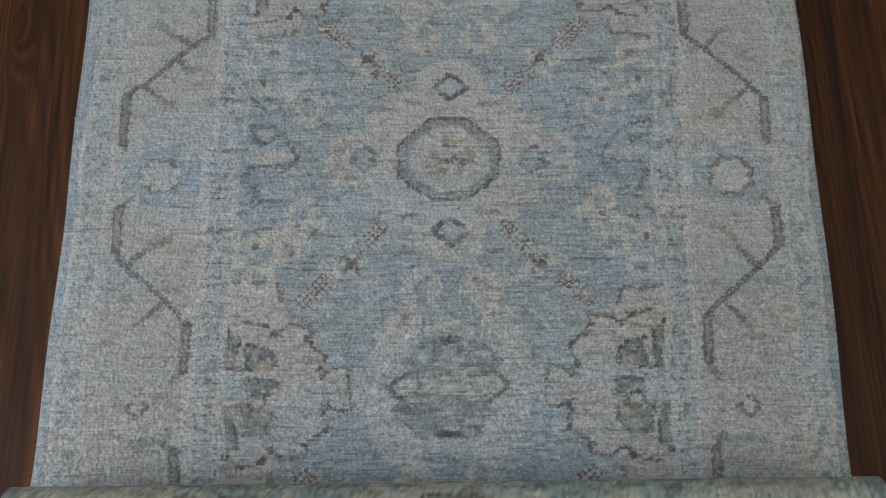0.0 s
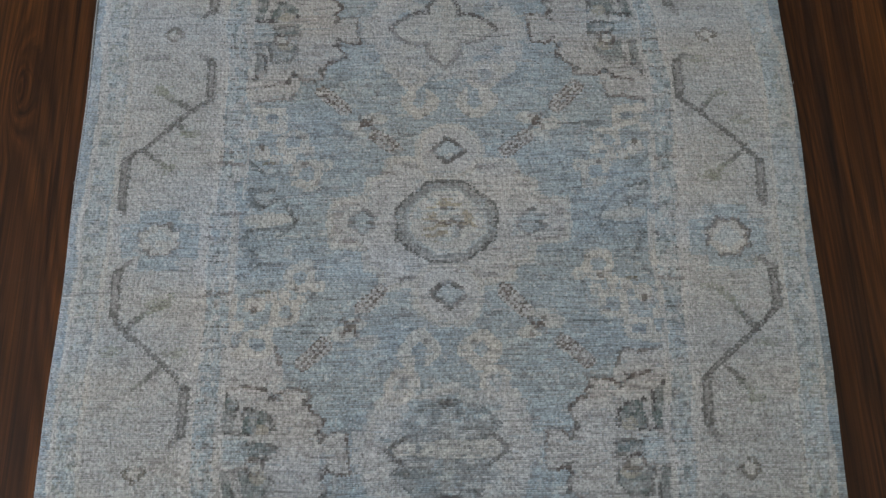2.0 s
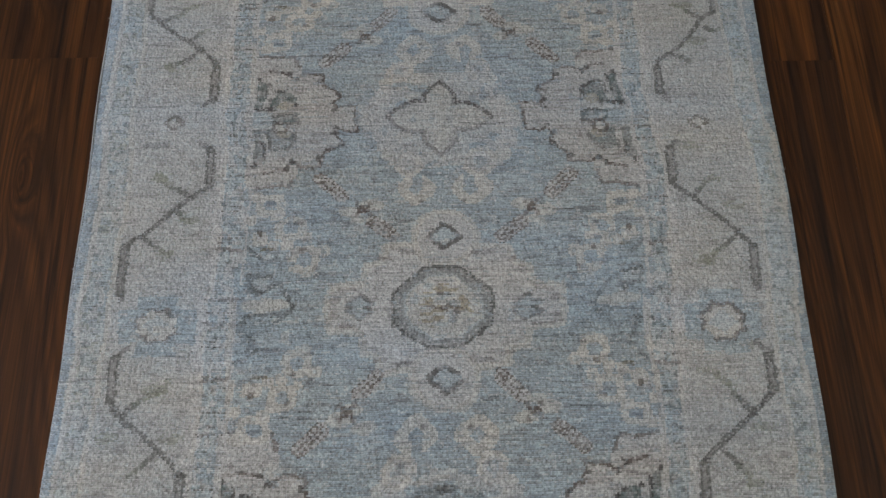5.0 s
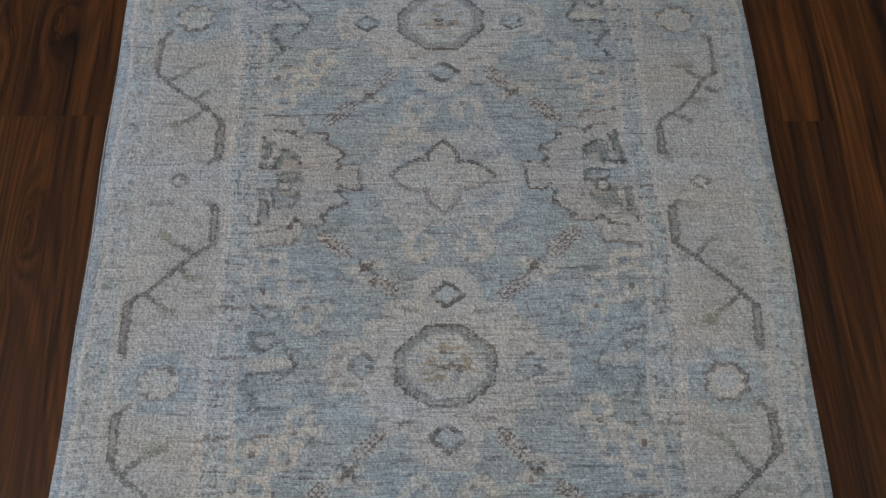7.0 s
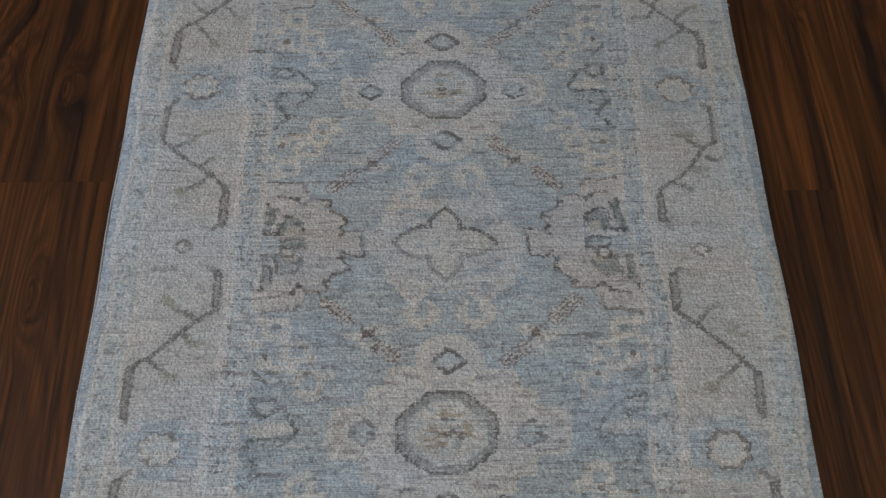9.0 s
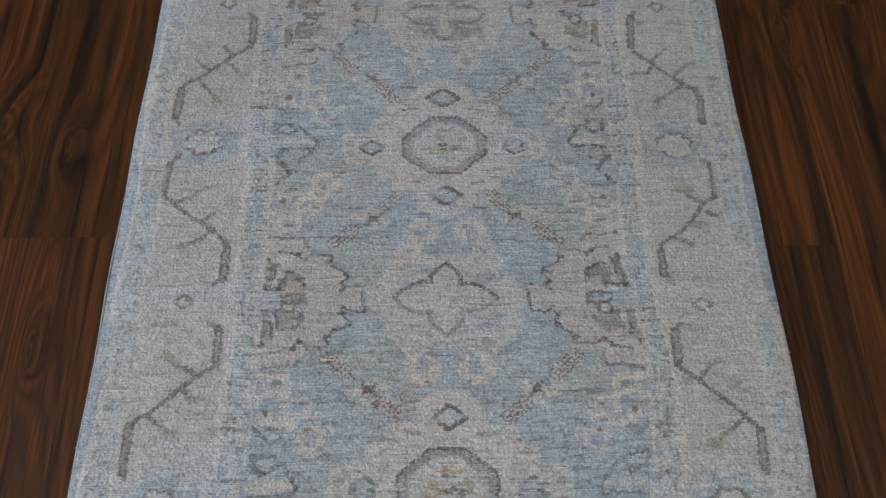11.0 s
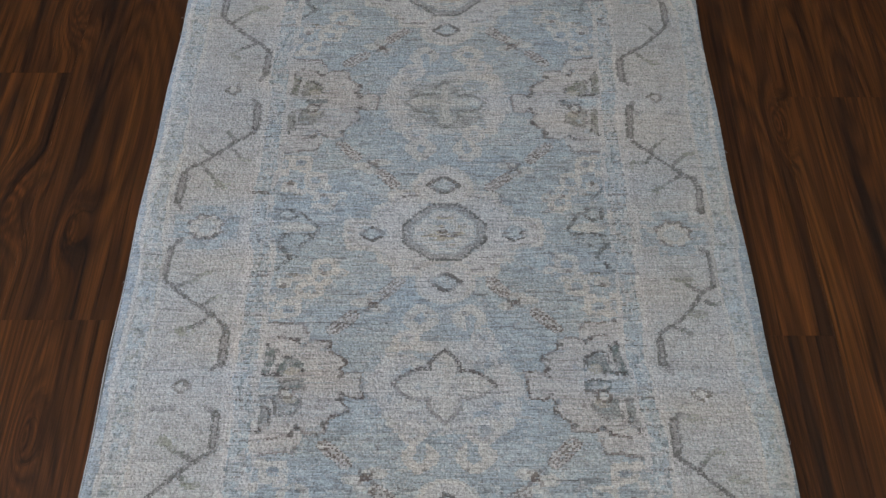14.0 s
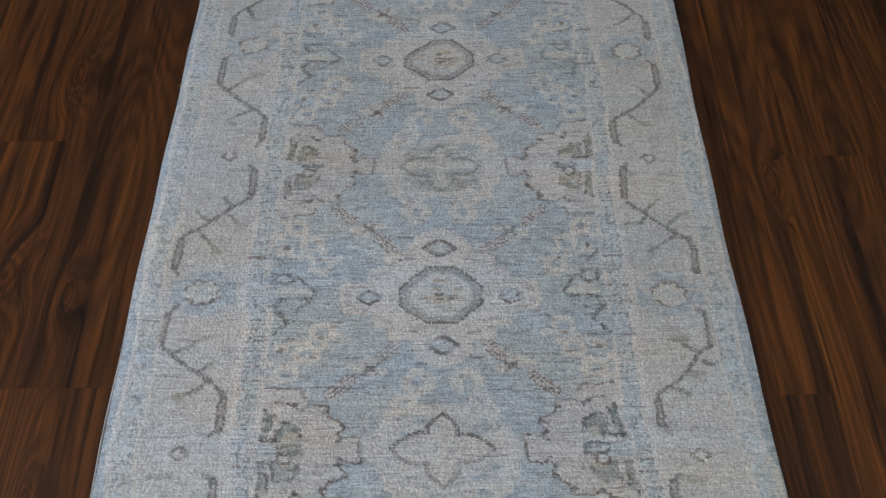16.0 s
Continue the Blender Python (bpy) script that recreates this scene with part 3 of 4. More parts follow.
    lobe(21.8, 14.6, 0.7, 0.3, (0.16, 0.19, 0.22), 0.7)
    # stepped pale edge of the light ground
    lobe(22.6, 10.4, 0.4, 0.5, BROWN, 0.8)
    line([(21.2, 8.0), (22.3, 8.0)], 0.3, (0.16, 0.14, 0.09), 0.8)
    line([(21.1, 4.3), (23.0, 4.3)], 0.25, DARK, 0.7)
    line([(14.9, 4.4), (16.3, 4.4)], 0.25, DARK, 0.6)
    line([(11.9, 11.8), (16.5, 11.7)], 0.15, DARK, 0.4)
    lobe(15.9, 8.4, 0.35, 0.3, DARK, 0.5)
    line([(16.4, 4.6), (17.6, 4.4), (18.2, 5.4)], 0.4, CREAM, 0.7)
    lobe(16.2, 5.2, 0.5, 0.3, DARK, 0.5)
    # hooked ornament beside the medallion
    HOOK = (0.12, 0.128, 0.125)
    lobe(21.2, 0.9, 2.6, 0.9, CREAM, 0.8, w)
    lobe(22.4, 3.6, 0.8, 0.8, PALE, 0.8, w)
    lobe(22.6, -2.0, 1.5, 1.2, TEAL, 0.2, w)
    lobe(23.0, 8.0, 1.0, 0.7, TEAL, 0.15, w)
    lobe(20.2, 6.2, 1.8, 0.35, DEEP, 0.8, w)
    for pts, wide, much in (([(24.4, 9.0), (22.2, 6.9)], 0.42, 0.75), ([(23.6, 4.8), (21.4, 4.7)], 0.4, 0.85), ([(23.5, 4.6), (23.4, 3.0), (21.9, 2.4)], 0.5, 0.85),
                            ([(21.9, 2.3), (20.9, 3.6), (20.2, 3.8), (18.9, 2.0), (17.9, 0.8), (18.5, -0.3)], 0.4, 0.85), ([(22.8, -0.3), (18.6, -0.4)], 0.36, 0.9),
                            ([(23.1, -0.5), (23.8, -2.2), (22.6, -3.8)], 0.55, 0.75), ([(21.2, -2.6), (18.7, -0.5)], 0.36, 0.75), ([(22.5, -3.8), (22.2, -5.0), (24.8, -7.6)], 0.42, 0.85)):
        line(pts, wide * 0.85, HOOK, much * (0.55 + 0.45 * (bit > 0.35)) * np.where(which == 2, 1.1, np.where(left, 1.0, 0.7)), True, w)
    line([(20.4, -1.6), (16.4, -1.7)], 0.2, DEEP, 0.8, True, w)

    # stray bits of colour all over the field
    solid = col[..., 2] - col[..., 0]
    dye((bit > 0.82) & (solid > 0.05), BEIGE, 0.5)
    dye((bit < 0.14) & (solid < 0.04) & (col[..., 0] > 0.3), PALE, 0.5)
    dye((bit2 > 0.9) & (solid > 0.05), CREAM, 0.5)
    dye((bit2 < 0.12), DEEP, 0.5)
    dye((lattice(wx, wy, 1.1, 0.3, 85) > 0.84) & (solid > 0.03), (0.19, 0.22, 0.23), 0.6)
    dye((lattice(wx, wy, 0.45, 0.32, 24) > 0.86) & (patch > 0.45), BROWN, 0.4)
    # inner guard band
    soft = lattice(wx, wy, 0.8, 1.6, 26)
    dye((np.abs(p - 24.7) < 0.45) & (soft > 0.25), BEIGE, 0.85)
    dye((np.abs(p - 24.7) < 0.4) & (soft > 0.6), CREAM, 0.7)
    g = p > 25.15
    dye(g, PALE, 0.85)
    block = lattice(wx * 0 + left * 9, wy, 1, 2.6, 31)
    core = np.abs(p - 26.2) < 1.1
    dye(core & (block > 0.5), BLUE, 0.75)
    dye(core & (lattice(wx, wy, 0.5, 1.8, 30) > 0.6), DEEP, 0.5)
    dye(core & (lattice(wx, wy, 0.6, 0.7, 32) > 0.6), BEIGE, 0.75)
    dye(core & (lattice(wx, wy, 0.5, 0.4, 33) > 0.76), TEAL, 0.65)
    dye(core & (lattice(wx, wy, 0.8, 0.3, 86) > 0.82), (0.13, 0.12, 0.1), 0.5)
    dye((np.abs(p - 27.75) < 0.45) & (soft > 0.2), BEIGE, 0.85)
    dye((np.abs(p - 27.75) < 0.35) & (soft < 0.6), CREAM, 0.7)
    dye((np.abs(np.abs(p - 26.2) - 0.55) < 0.18) & (lattice(wx, wy, 0.5, 1.4, 83) > 0.45), PALE, 0.7)
    # rows of dark knots across the band
    dotted = np.random.default_rng(73).random(4096)[(row_no * 2 + left) % 4096] < 0.05
    dye(dotted & (np.abs(p - 26.2) < 1.5) & (each(74) < 0.42), (0.11, 0.095, 0.08), 0.7)
    line([(25.0, 8.0), (27.8, 8.2)], 0.26, BROWN, 0.7)
    line([(23.6, 1.7), (28.4, 1.5)], 0.26, DARK, 0.6 * (bit > 0.3))
    # main border
    b = p > 28.0
    dye(b, (0.428, 0.441, 0.433))
    dye(np.abs(p - 28.2) < 0.4, BEIGE, 0.8)
    dye(b & (bit < 0.22), PALE, 0.6)
    dye(b & (bit2 > 0.82), ROSY, 0.6)
    dye(b & (lattice(wx, wy, 2.4, 0.9, 38) > 0.78), (0.37, 0.375, 0.36), 0.5)
    dye(b & (lattice(wx, wy, 0.5, 0.35, 39) > 0.88), MOSS, 0.5)
    X, Y = x * 100 + 0.5 * rag, y * 100 + 0.4 * rag + 0.5 * (lattice(wx, wy, 6, 4, 12) - 0.5)
    # blossoms of the border, each on a blue cross
    for fx, fy in BLOSSOMS:
        dx, dy = np.abs(X - fx), np.abs(Y - fy)
        cross = ((dx < 4.7) & (dy < 2.3)) | ((dx < 2.6) & (dy < 4.2))
        dye(cross & (bit2 < 0.7), BLUE, 0.8)
        dye(cross & (bit > 0.5), (0.255, 0.32, 0.345), 0.6)
        d = np.maximum(np.maximum(dx / 1.12, dy), (dx + dy) * 0.66)
        turn = np.cos(8 * np.arctan2(dy, dx))
        d = d + 0.12 * turn
        dye(d < 2.1, CREAM, 0.95)
        dye((np.abs(d - 2.15) < 0.3) & (lattice(wx, wy, 1.6, 1.2, 87) > 0.32), BROWN, 0.72 * firm)
        dye((dx + dy * 1.1 < 1.7) & (bit2 > 0.2), PALE, 0.85)
    STEM, SHADE, SPRIG, LEAF = (0.275, 0.28, 0.27), (0.14, 0.142, 0.135), (0.19, 0.215, 0.185), (0.26, 0.285, 0.225)

    def stroke(pts, width, colour, much=0.85):
        dye(to_line(X, Y, pts) < width, colour, much * firm)

    def vine(outer, across, inner, tips=()):
        """One stretch of the vine: a stout outer stem, a thin slanting one and a stout inner stem; tips branch off."""
        stroke(across, 0.36, SHADE, 0.92)
        for stem in (outer, inner):
            thick = to_line(X, Y, stem[1:3])
            dye(thick < 0.56, STEM, 0.9)
            dye((thick < 0.64) & (thick > 0.25), SHADE, 0.85 * firm)
            stroke(stem[:2], 0.36, SHADE, 0.75)
            stroke(stem[2:], 0.36, SHADE, 0.75)
        for tip in tips:
            stroke(tip[:2], 0.36, SHADE, 0.85)
            stroke(tip[1:3], 0.3, SPRIG, 0.8)
            if len(tip) > 3:
                stroke(tip[2:], 0.42, LEAF, 0.75)

    vine([(-30.6, -19.1), (-29.2, -20.0), (-28.7, -25.2), (-29.4, -26.5)], [(-29.4, -26.5), (-33, -30)], [(-37, -33), (-38, -34), (-38, -39), (-37.5, -40)])
    vine([(31.1, -18.5), (30.2, -20.2), (30.1, -25.2), (31, -26.5)], [(31, -26.5), (35, -30)], [(38, -33), (39, -34), (39, -39), (38.5, -40)])
    vine([(-37.0, 10.6), (-38.2, 9.2), (-38.1, 3.8), (-37.4, 2.5)], [(-37.4, 2.5), (-35.7, 0.9), (-31.7, -2.3), (-29.5, -4.6)], [(-29.5, -4.6), (-28.9, -5.4), (-28.8, -10.7), (-30.0, -12.0)],
         ([(-36.4, 1.8), (-35.2, 3.2), (-33.7, 4.2), (-32.4, 4.8), (-31.6, 6.0)], [(-31.7, -2.3), (-33.4, -4.2), (-34.8, -5.3)]))
    vine([(38.0, 10.6), (39.2, 8.7), (39.0, 4.4), (37.6, 2.4)], [(38.7, 3.6), (36.6, 1.4), (33.4, -1.4), (30.1, -4.6)], [(30.9, -3.8), (30.1, -4.9), (30.1, -9.8), (31.0, -12.2)],
         ([(36.6, 1.4), (34.8, 3.2), (34.0, 5.0), (32.5, 6.4), (30.9, 6.8)], [(32.8, -3.4), (34.1, -5.2), (35.1, -6.2), (35.0, -7.2), (36.3, -6.9)]))
    vine([(-38.2, 17.4), (-38.3, 18.3), (-38.5, 24.6), (-37.7, 25.6)], [(-37.7, 25.6), (-36.5, 26.2), (-33.1, 30.0), (-29.2, 33.3)], [(-29.2, 33.3), (-28.8, 33.9), (-28.9, 38.6), (-30.4, 39.9)],
         ([(-31.1, 31.7), (-32.5, 32.9), (-33.6, 33.3), (-34.8, 34.4), (-35.6, 35.2)], [(-36.5, 26.2), (-35.2, 24.7), (-33.9, 23.9), (-33.5, 22.9), (-32.6, 23.7)], [(-32.8, 30.0), (-32.2, 29.4), (-31.6, 28.6), (-30.6, 28.2)]))
    vine([(39.0, 17.4), (39.0, 18.3), (39.1, 23.4), (38.5, 24.2)], [(38.5, 24.2), (36.7, 26.3), (32.3, 30.4), (30.2, 32.6)], [(30.5, 32.0), (30.1, 33.0), (30.3, 38.1), (31.1, 39.4)],
         ([(32.3, 30.4), (33.4, 31.5), (34.5, 33.0), (35.4, 33.6), (36.0, 33.2)], [(37.5, 25.3), (35.7, 23.5), (34.5, 22.7), (33.4, 21.9), (33.8, 21.1)]))
    vine([(-37.5, 69.6), (-38.8, 67.8), (-39.0, 62.7), (-38.3, 61.3)], [(-38.3, 61.3), (-37.2, 60.6), (-31.4, 55.3), (-29.0, 53.0)], [(-29.6, 53.6), (-29.0, 52.3), (-28.9, 47.2), (-30.2, 46.3)],
         ([(-37.2, 60.6), (-35.9, 61.4), (-34.4, 62.1), (-34.0, 63.0), (-32.6, 63.6)], [(-31.4, 55.3), (-33.8, 53.2), (-35.7, 53.0), (-34.8, 52.0)], [(-32.6, 57.4), (-32.2, 58.0), (-31.4, 58.8), (-30.4, 59.0)]))
    vine([(38.0, 67.7), (39.1, 66.6), (39.0, 61.3), (38.5, 60.6)], [(38.9, 60.8), (37.0, 59.6), (34.6, 56.3), (30.3, 52.4)], [(30.3, 52.4), (30.2, 51.4), (30.2, 47.5), (31.4, 46.1)],
         ([(37.0, 59.6), (35.2, 60.8), (34.3, 61.6), (33.2, 62.0)], [(32.0, 54.0), (33.5, 53.3), (34.6, 52.3)], [(37.4, 58.2), (38.4, 57.6), (39.4, 57.8)]))
    vine([(-38.0, 75.4), (-38.9, 76.9), (-38.8, 82.8), (-38.0, 84.3)], [(-38.0, 84.3), (-36.6, 85.0), (-32.4, 89.6), (-28.9, 92.3)], [(-29.0, 92.0), (-29.0, 93.0), (-29.2, 98.7), (-30.0, 100.1)],
         ([(-36.6, 85.0), (-35.0, 82.8), (-33.6, 81.0), (-32.3, 79.7)], [(-35.2, 87.1), (-36.2, 88.0), (-37.6, 89.4)], [(-31.7, 90.1), (-32.7, 91.2), (-33.6, 92.2)], [(-31.9, 88.2), (-31.2, 87.2), (-30.7, 86.4), (-29.3, 85.8)]))
    vine([(39.1, 74.8), (39.1, 75.1), (39.5, 79.8), (38.6, 82.0)], [(39.0, 81.6), (37.5, 82.8), (34.3, 86.0), (30.4, 89.6)], [(30.7, 89.2), (30.2, 91.1), (30.5, 97.7), (31.2, 98.9)],
         ([(37.0, 82.6), (35.0, 81.1), (32.7, 79.3)], [(32.8, 87.5), (33.8, 88.8), (35.3, 90.4)], [(32.8, 86.4), (32.2, 85.4), (30.0, 85.4), (29.6, 84.2)], [(36.3, 84.8), (37.0, 85.7), (38.5, 87.1), (40.6, 87.8)]))
    vine([(-36.4, 129.5), (-37.5, 127.9), (-37.7, 121.5), (-36.8, 119.9)], [(-36.8, 119.9), (-33.4, 116.3), (-31.2, 114.2), (-28.9, 111.9)], [(-29.7, 112.9), (-28.8, 111.4), (-28.6, 106.4), (-29.5, 104.5)],
         ([(-31.2, 113.9), (-33.5, 112.3), (-35.2, 110.8), (-33.7, 110.1)], [(-35.8, 119.4), (-34.6, 120.8), (-33.0, 122.2), (-30.7, 123.7)]))
    vine([(37.8, 126.4), (38.6, 124.8), (38.8, 119.6), (38.4, 118.2)], [(38.8, 118.5), (37.2, 116.8), (34.9, 114.0), (30.6, 110.4)], [(31.0, 110.9), (30.1, 109.6), (30.0, 104.6), (31.1, 103.4)],
         ([(32.2, 112.1), (33.3, 111.1), (34.4, 110.0), (35.7, 108.5)], [(37.1, 116.5), (36.2, 117.6), (35.0, 119.0)]))
    vine([(-37.0, 135.1), (-37.4, 136.3), (-37.3, 140.7), (-36.7, 142.4)], [(-36.7, 142.4), (-29.2, 149)], [(-29, 149), (-28.8, 150), (-28.8, 155), (-30, 156.4)], ([(-35.2, 143.3), (-33.9, 141.0), (-33.1, 139.8), (-31.2, 140.2)],))
    vine([(38.5, 132.0), (38.3, 132.9), (38.4, 137.3), (38.0, 139.5)], [(38.0, 139.5), (36.6, 140.5), (35.5, 142.7), (30.3, 147)], [(30.3, 147), (30, 148), (30, 153), (31, 154.5)], ([(36.2, 140.0), (34.2, 137.4), (32.8, 136.6)],))
    # loose sprigs and moss between the stems
    for mx, my in SPRIGS:
        d = np.hypot((X - mx) / 1.5, (Y - my) / 0.7)
        dye((d < 1) & (bit > 0.35), LEAF, 0.6)
    # small rings where the stretches meet
    for fx, fy in RINGS:
        dx, dy = np.abs(X - fx), np.abs(Y - fy)
        d = np.maximum(np.hypot(dx, dy), (dx + dy) * 0.82)
        dye(d < 0.95, CREAM, 0.7)
        dye((np.abs(d - 1.0) < 0.33) & (bit2 > 0.22), (0.15, 0.14, 0.118), 0.9 * firm)
        dye((dx < 4) & (np.abs(Y - fy + 3.6) < 0.5) & (patch > 0.5), (0.21, 0.235, 0.235), 0.55)
    # outer guard band and blue edge
    h = p > 38.9
    block = lattice(wx * 0 + left * 9, wy, 1, 2.1, 34)
    core = np.abs(p - 40.6) < 1.2
    dye(core & (block > 0.4), BLUE, 0.8)
    dye(core & (block < 0.5), PALE, 0.85)
    dye(core & (lattice(wx, wy, 0.7, 0.9, 35) > 0.62), BEIGE, 0.7)
    dye(h & (lattice(wx, wy, 0.45, 1.8, 29) > 0.64), PALE, 0.6)
    dye(h & (lattice(wx, wy, 0.6, 0.5, 36) > 0.78), MOSS, 0.6)
    dye(h & (lattice(wx, wy, 0.5, 0.4, 80) > 0.75), TEAL, 0.55)
    dye((p > 28) & (p < 39) & (lattice(wx, wy, 1.6, 0.5, 81) > 0.86), (0.24, 0.255, 0.24), 0.45)
    dye(np.abs(p - 42.3) < 0.32, BEIGE, 0.8)
    dye(np.abs(p - 39.1) < 0.3, CREAM, 0.7)
    e = p > 42.65
    dye(e, (0.285, 0.35, 0.395), 0.92)
    dye(e & (lattice(wx, wy, 2, 1.2, 37) > 0.62), DEEP, 0.45)
    dye(e & (lattice(wx, wy, 0.6, 0.7, 28) > 0.68), BEIGE, 0.35)
    dye(e & (lattice(wx, wy, 0.8, 0.4, 27) > 0.8), (0.17, 0.2, 0.21), 0.5)

    # washed and worn: knots, rows and whole stretches differ in tone
    row = by_row(wx, wy, 7.0, 41) - 0.5
    row2 = by_row(wx, wy, 1.0, 42) - 0.5
    warp = lattice(wx, wy, 0.27, 2.5, 43) - 0.5
    cloud = lattice(wx, wy, 22, 14, 44) - 0.5
    knot = ((each(6) - 0.5) * 2.2 + rng.normal(0, 0.3, x.shape)) * (1 + 0.45 * np.clip((0.25 - y) / 0.35, 0, 1))   # rougher towards the near end
    stray = each(8)
    dye(stray < 0.07, BEIGE, 0.5)
    dye((stray > 0.10) & (stray < 0.16), BLUE, 0.4)
    dye((stray > 0.19) & (stray < 0.21), DARK, 0.35)
    calm = np.where(p > 28, 0.65, 1.0)                # the light border is evener than the blue field
    tone = 1 + 0.15 * calm * row + 0.2 * calm * row2 + 0.12 * warp + 0.10 * cloud + 0.115 * knot
    col *= np.clip(tone, 0.5, 1.5)[..., None]
    thin = (by_row(wx, wy, 2.4, 45) > 0.925 - 0.1 * (p < 25)) & (by_row(wx, wy, 0.7, 46) > 0.35)
    dye(thin, (0.2, 0.21, 0.215), 0.4)
    # short darker runs of knots, more towards the near end
    near_runs = np.clip((0.1 - y) / 0.2, 0, 1) * (by_row(wx, wy, 0.9, 95) > 0.72) * (each(96) < 0.55)
    dye(near_runs, (0.2, 0.195, 0.18), 0.5)
    # gaps between rows where the wool has shifted
    for a, z, at in GAPS:
        wave = at + 0.0012 * np.sin(x * 60 + at * 90)
        dye((np.abs(y - wave) < 0.0011) & (x > a) & (x < z) & (by_row(wx, wy, 0.9, 48) > 0.25), (0.1, 0.1, 0.1), 0.55)
    grey = col.mean(-1, keepdims=True)
    warm = (lattice(wx, wy, 12, 5, 47) - 0.5)[..., None]
    col[:] = col * (1 + warm * np.array((0.10, 0.0, -0.12))) * 0.9 + grey * 0.1
    return np.clip(col, 0.02, 0.75)


# ---- the runner ----
def edge_sway(y, side):
    y = np.asarray(y)
    if side < 0:
        return -HALF - 0.0045 + 0.002 * np.sin(y * 5.1 + 1.0) + 0.001 * np.sin(y * 23)
    return HALF + 0.004 + 0.0035 * np.sin(y * 4.3 + 0.4) + 0.0012 * np.sin(y * 19 + 2)


def lie(x, y):
    """Height of the runner's face: nearly flat, a little wavy, thinner at its sides."""
    side = np.clip((np.abs(x) - 0.43) / 0.022, 0, 1)
    return 0.0016 * (lattice(x + 5, y + 5, 0.16, 0.21, 51) - 0.5) - 0.0028 * side ** 2


rug = tagged(new("runner_rug"), "pale blue and beige faded hand-knotted wool runner, near end rolled up", "rug")
n_col, n_row = round(2 * HALF / KNOT), int((Y_FINE - Y_NEAR) / ROW)
ky, kx = np.meshgrid(Y_NEAR + (np.arange(n_row) + 0.5) * ROW, (np.arange(n_col) + 0.5) * KNOT - HALF, indexing="ij")
wool_dye = design(kx, ky)
# each knot has two vertices each way: the furrow before it, then its top
row_of, col_of = np.repeat(np.arange(n_row), 2), np.minimum(np.arange(2 * n_col + 1) // 2, n_col - 1)
row_in, col_in = np.tile((0.0, 0.52), n_row), np.append(np.tile((0.0, 0.52), n_col), 1.0)
furrow_y, furrow_x = row_in == 0, (col_in == 0) | (col_in == 1)
gy = (Y_NEAR + (row_of + row_in) * ROW)[:, None] + np.zeros(2 * n_col + 1)
k = (col_of + col_in) / n_col
gx = edge_sway(gy[:, 0], -1)[:, None] * (1 - k) + edge_sway(gy[:, 0], 1)[:, None] * k
tuft = rng.random((n_row, n_col))[row_of][:, col_of]
lean = rng.normal(0, 1, (2, n_row, n_col))[:, row_of][:, :, col_of]
wx, wy = gx * 100 + 100, gy * 100 + 100
gz = lie(gx, gy) + 0.0009 * tuft + rng.normal(0, 0.00012, gx.shape)
bound = np.clip((np.abs(gx) - HALF + 0.012) / 0.004, 0, 1)                  # the overcast sides have rows only
deep_y = furrow_y[:, None] * (0.0009 + 0.0013 * lattice(wx, wy, 2.5, 0.23, 62))
blue = np.clip((wool_dye[..., 2] - wool_dye[..., 0] - 0.03) / 0.05, 0, 1)[row_of][:, col_of]
deep_x = furrow_x[None] * (1 - 0.6 * blue) * (0.0003 + 0.0008 * lattice(wx, wy, 0.23, 0.7, 64)) * (1 - bound)
gz -= np.maximum(deep_y * (1 + 0.5 * bound), deep_x)
gx = gx + 0.003 * (lattice(wx, wy, 4, 3, 71) - 0.5) * (1 - bound) + 0.00012 * lean[0] * (1 - bound)
gy = gy + 0.006 * (lattice(wx, wy, 11, 7, 72) - 0.5) + 0.00012 * lean[1]
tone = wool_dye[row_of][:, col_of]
# shade in the furrows between the knots is put into the dye
furrow_shade = np.maximum(furrow_y[:, None] * (0.85 + 0.25 * blue) * lattice(wx, wy, 1.2, 0.23, 63), furrow_x[None] * (0.6 - 0.4 * blue) * lattice(wx, wy, 0.23, 0.8, 65) * (1 - bound))[..., None]
tone = tone * (1 - furrow_shade) + furrow_shade * (0.45 * tone + 0.02)
# the last of the runner lies out of sight and is plainer
ey = np.arange(gy[-1].min() + 0.012, Y_FAR, 0.008)
ex = edge_sway(ey, -1)[:, None] * (1 - k) + edge_sway(ey, 1)[:, None] * k
ez = lie(ex, np.repeat(ey[:, None], len(k), 1)) - 0.0004
gx, gz = np.concatenate([gx, ex]), np.concatenate([gz, ez])
gy = np.concatenate([gy, np.repeat(ey[:, None], len(k), 1)])
tone = np.concatenate([tone, 0.84 * design(ex, gy[-len(ey):])])        # dye darkened evenly to match the painted furrows of the rest
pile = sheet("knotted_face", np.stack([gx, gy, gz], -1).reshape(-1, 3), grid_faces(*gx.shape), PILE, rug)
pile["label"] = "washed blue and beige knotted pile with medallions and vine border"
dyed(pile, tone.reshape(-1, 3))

# cotton foundation under the pile
sy = np.linspace(Y_NEAR, Y_FAR - 0.002, 80)
bm = bmesh.new()
prev = None
for y in sy:
    a, b = float(edge_sway(y, -1)) + 0.001, float(edge_sway(y, 1)) - 0.001
    ring_now = [bm.verts.new(c) for c in ((a, y, -0.0058), (b, y, -0.0058), (b, y, FLOOR_Z + 0.0004), (a, y, FLOOR_Z + 0.0004))]
    if prev:
        for i in range(4):
            bm.faces.new((prev[i], prev[(i + 1) % 4], ring_now[(i + 1) % 4], ring_now[i]))
    else:
        bm.faces.new(ring_now)
    prev = ring_now
bm.faces.new(prev[::-1])
bmesh.ops.recalc_face_normals(bm, faces=bm.faces)
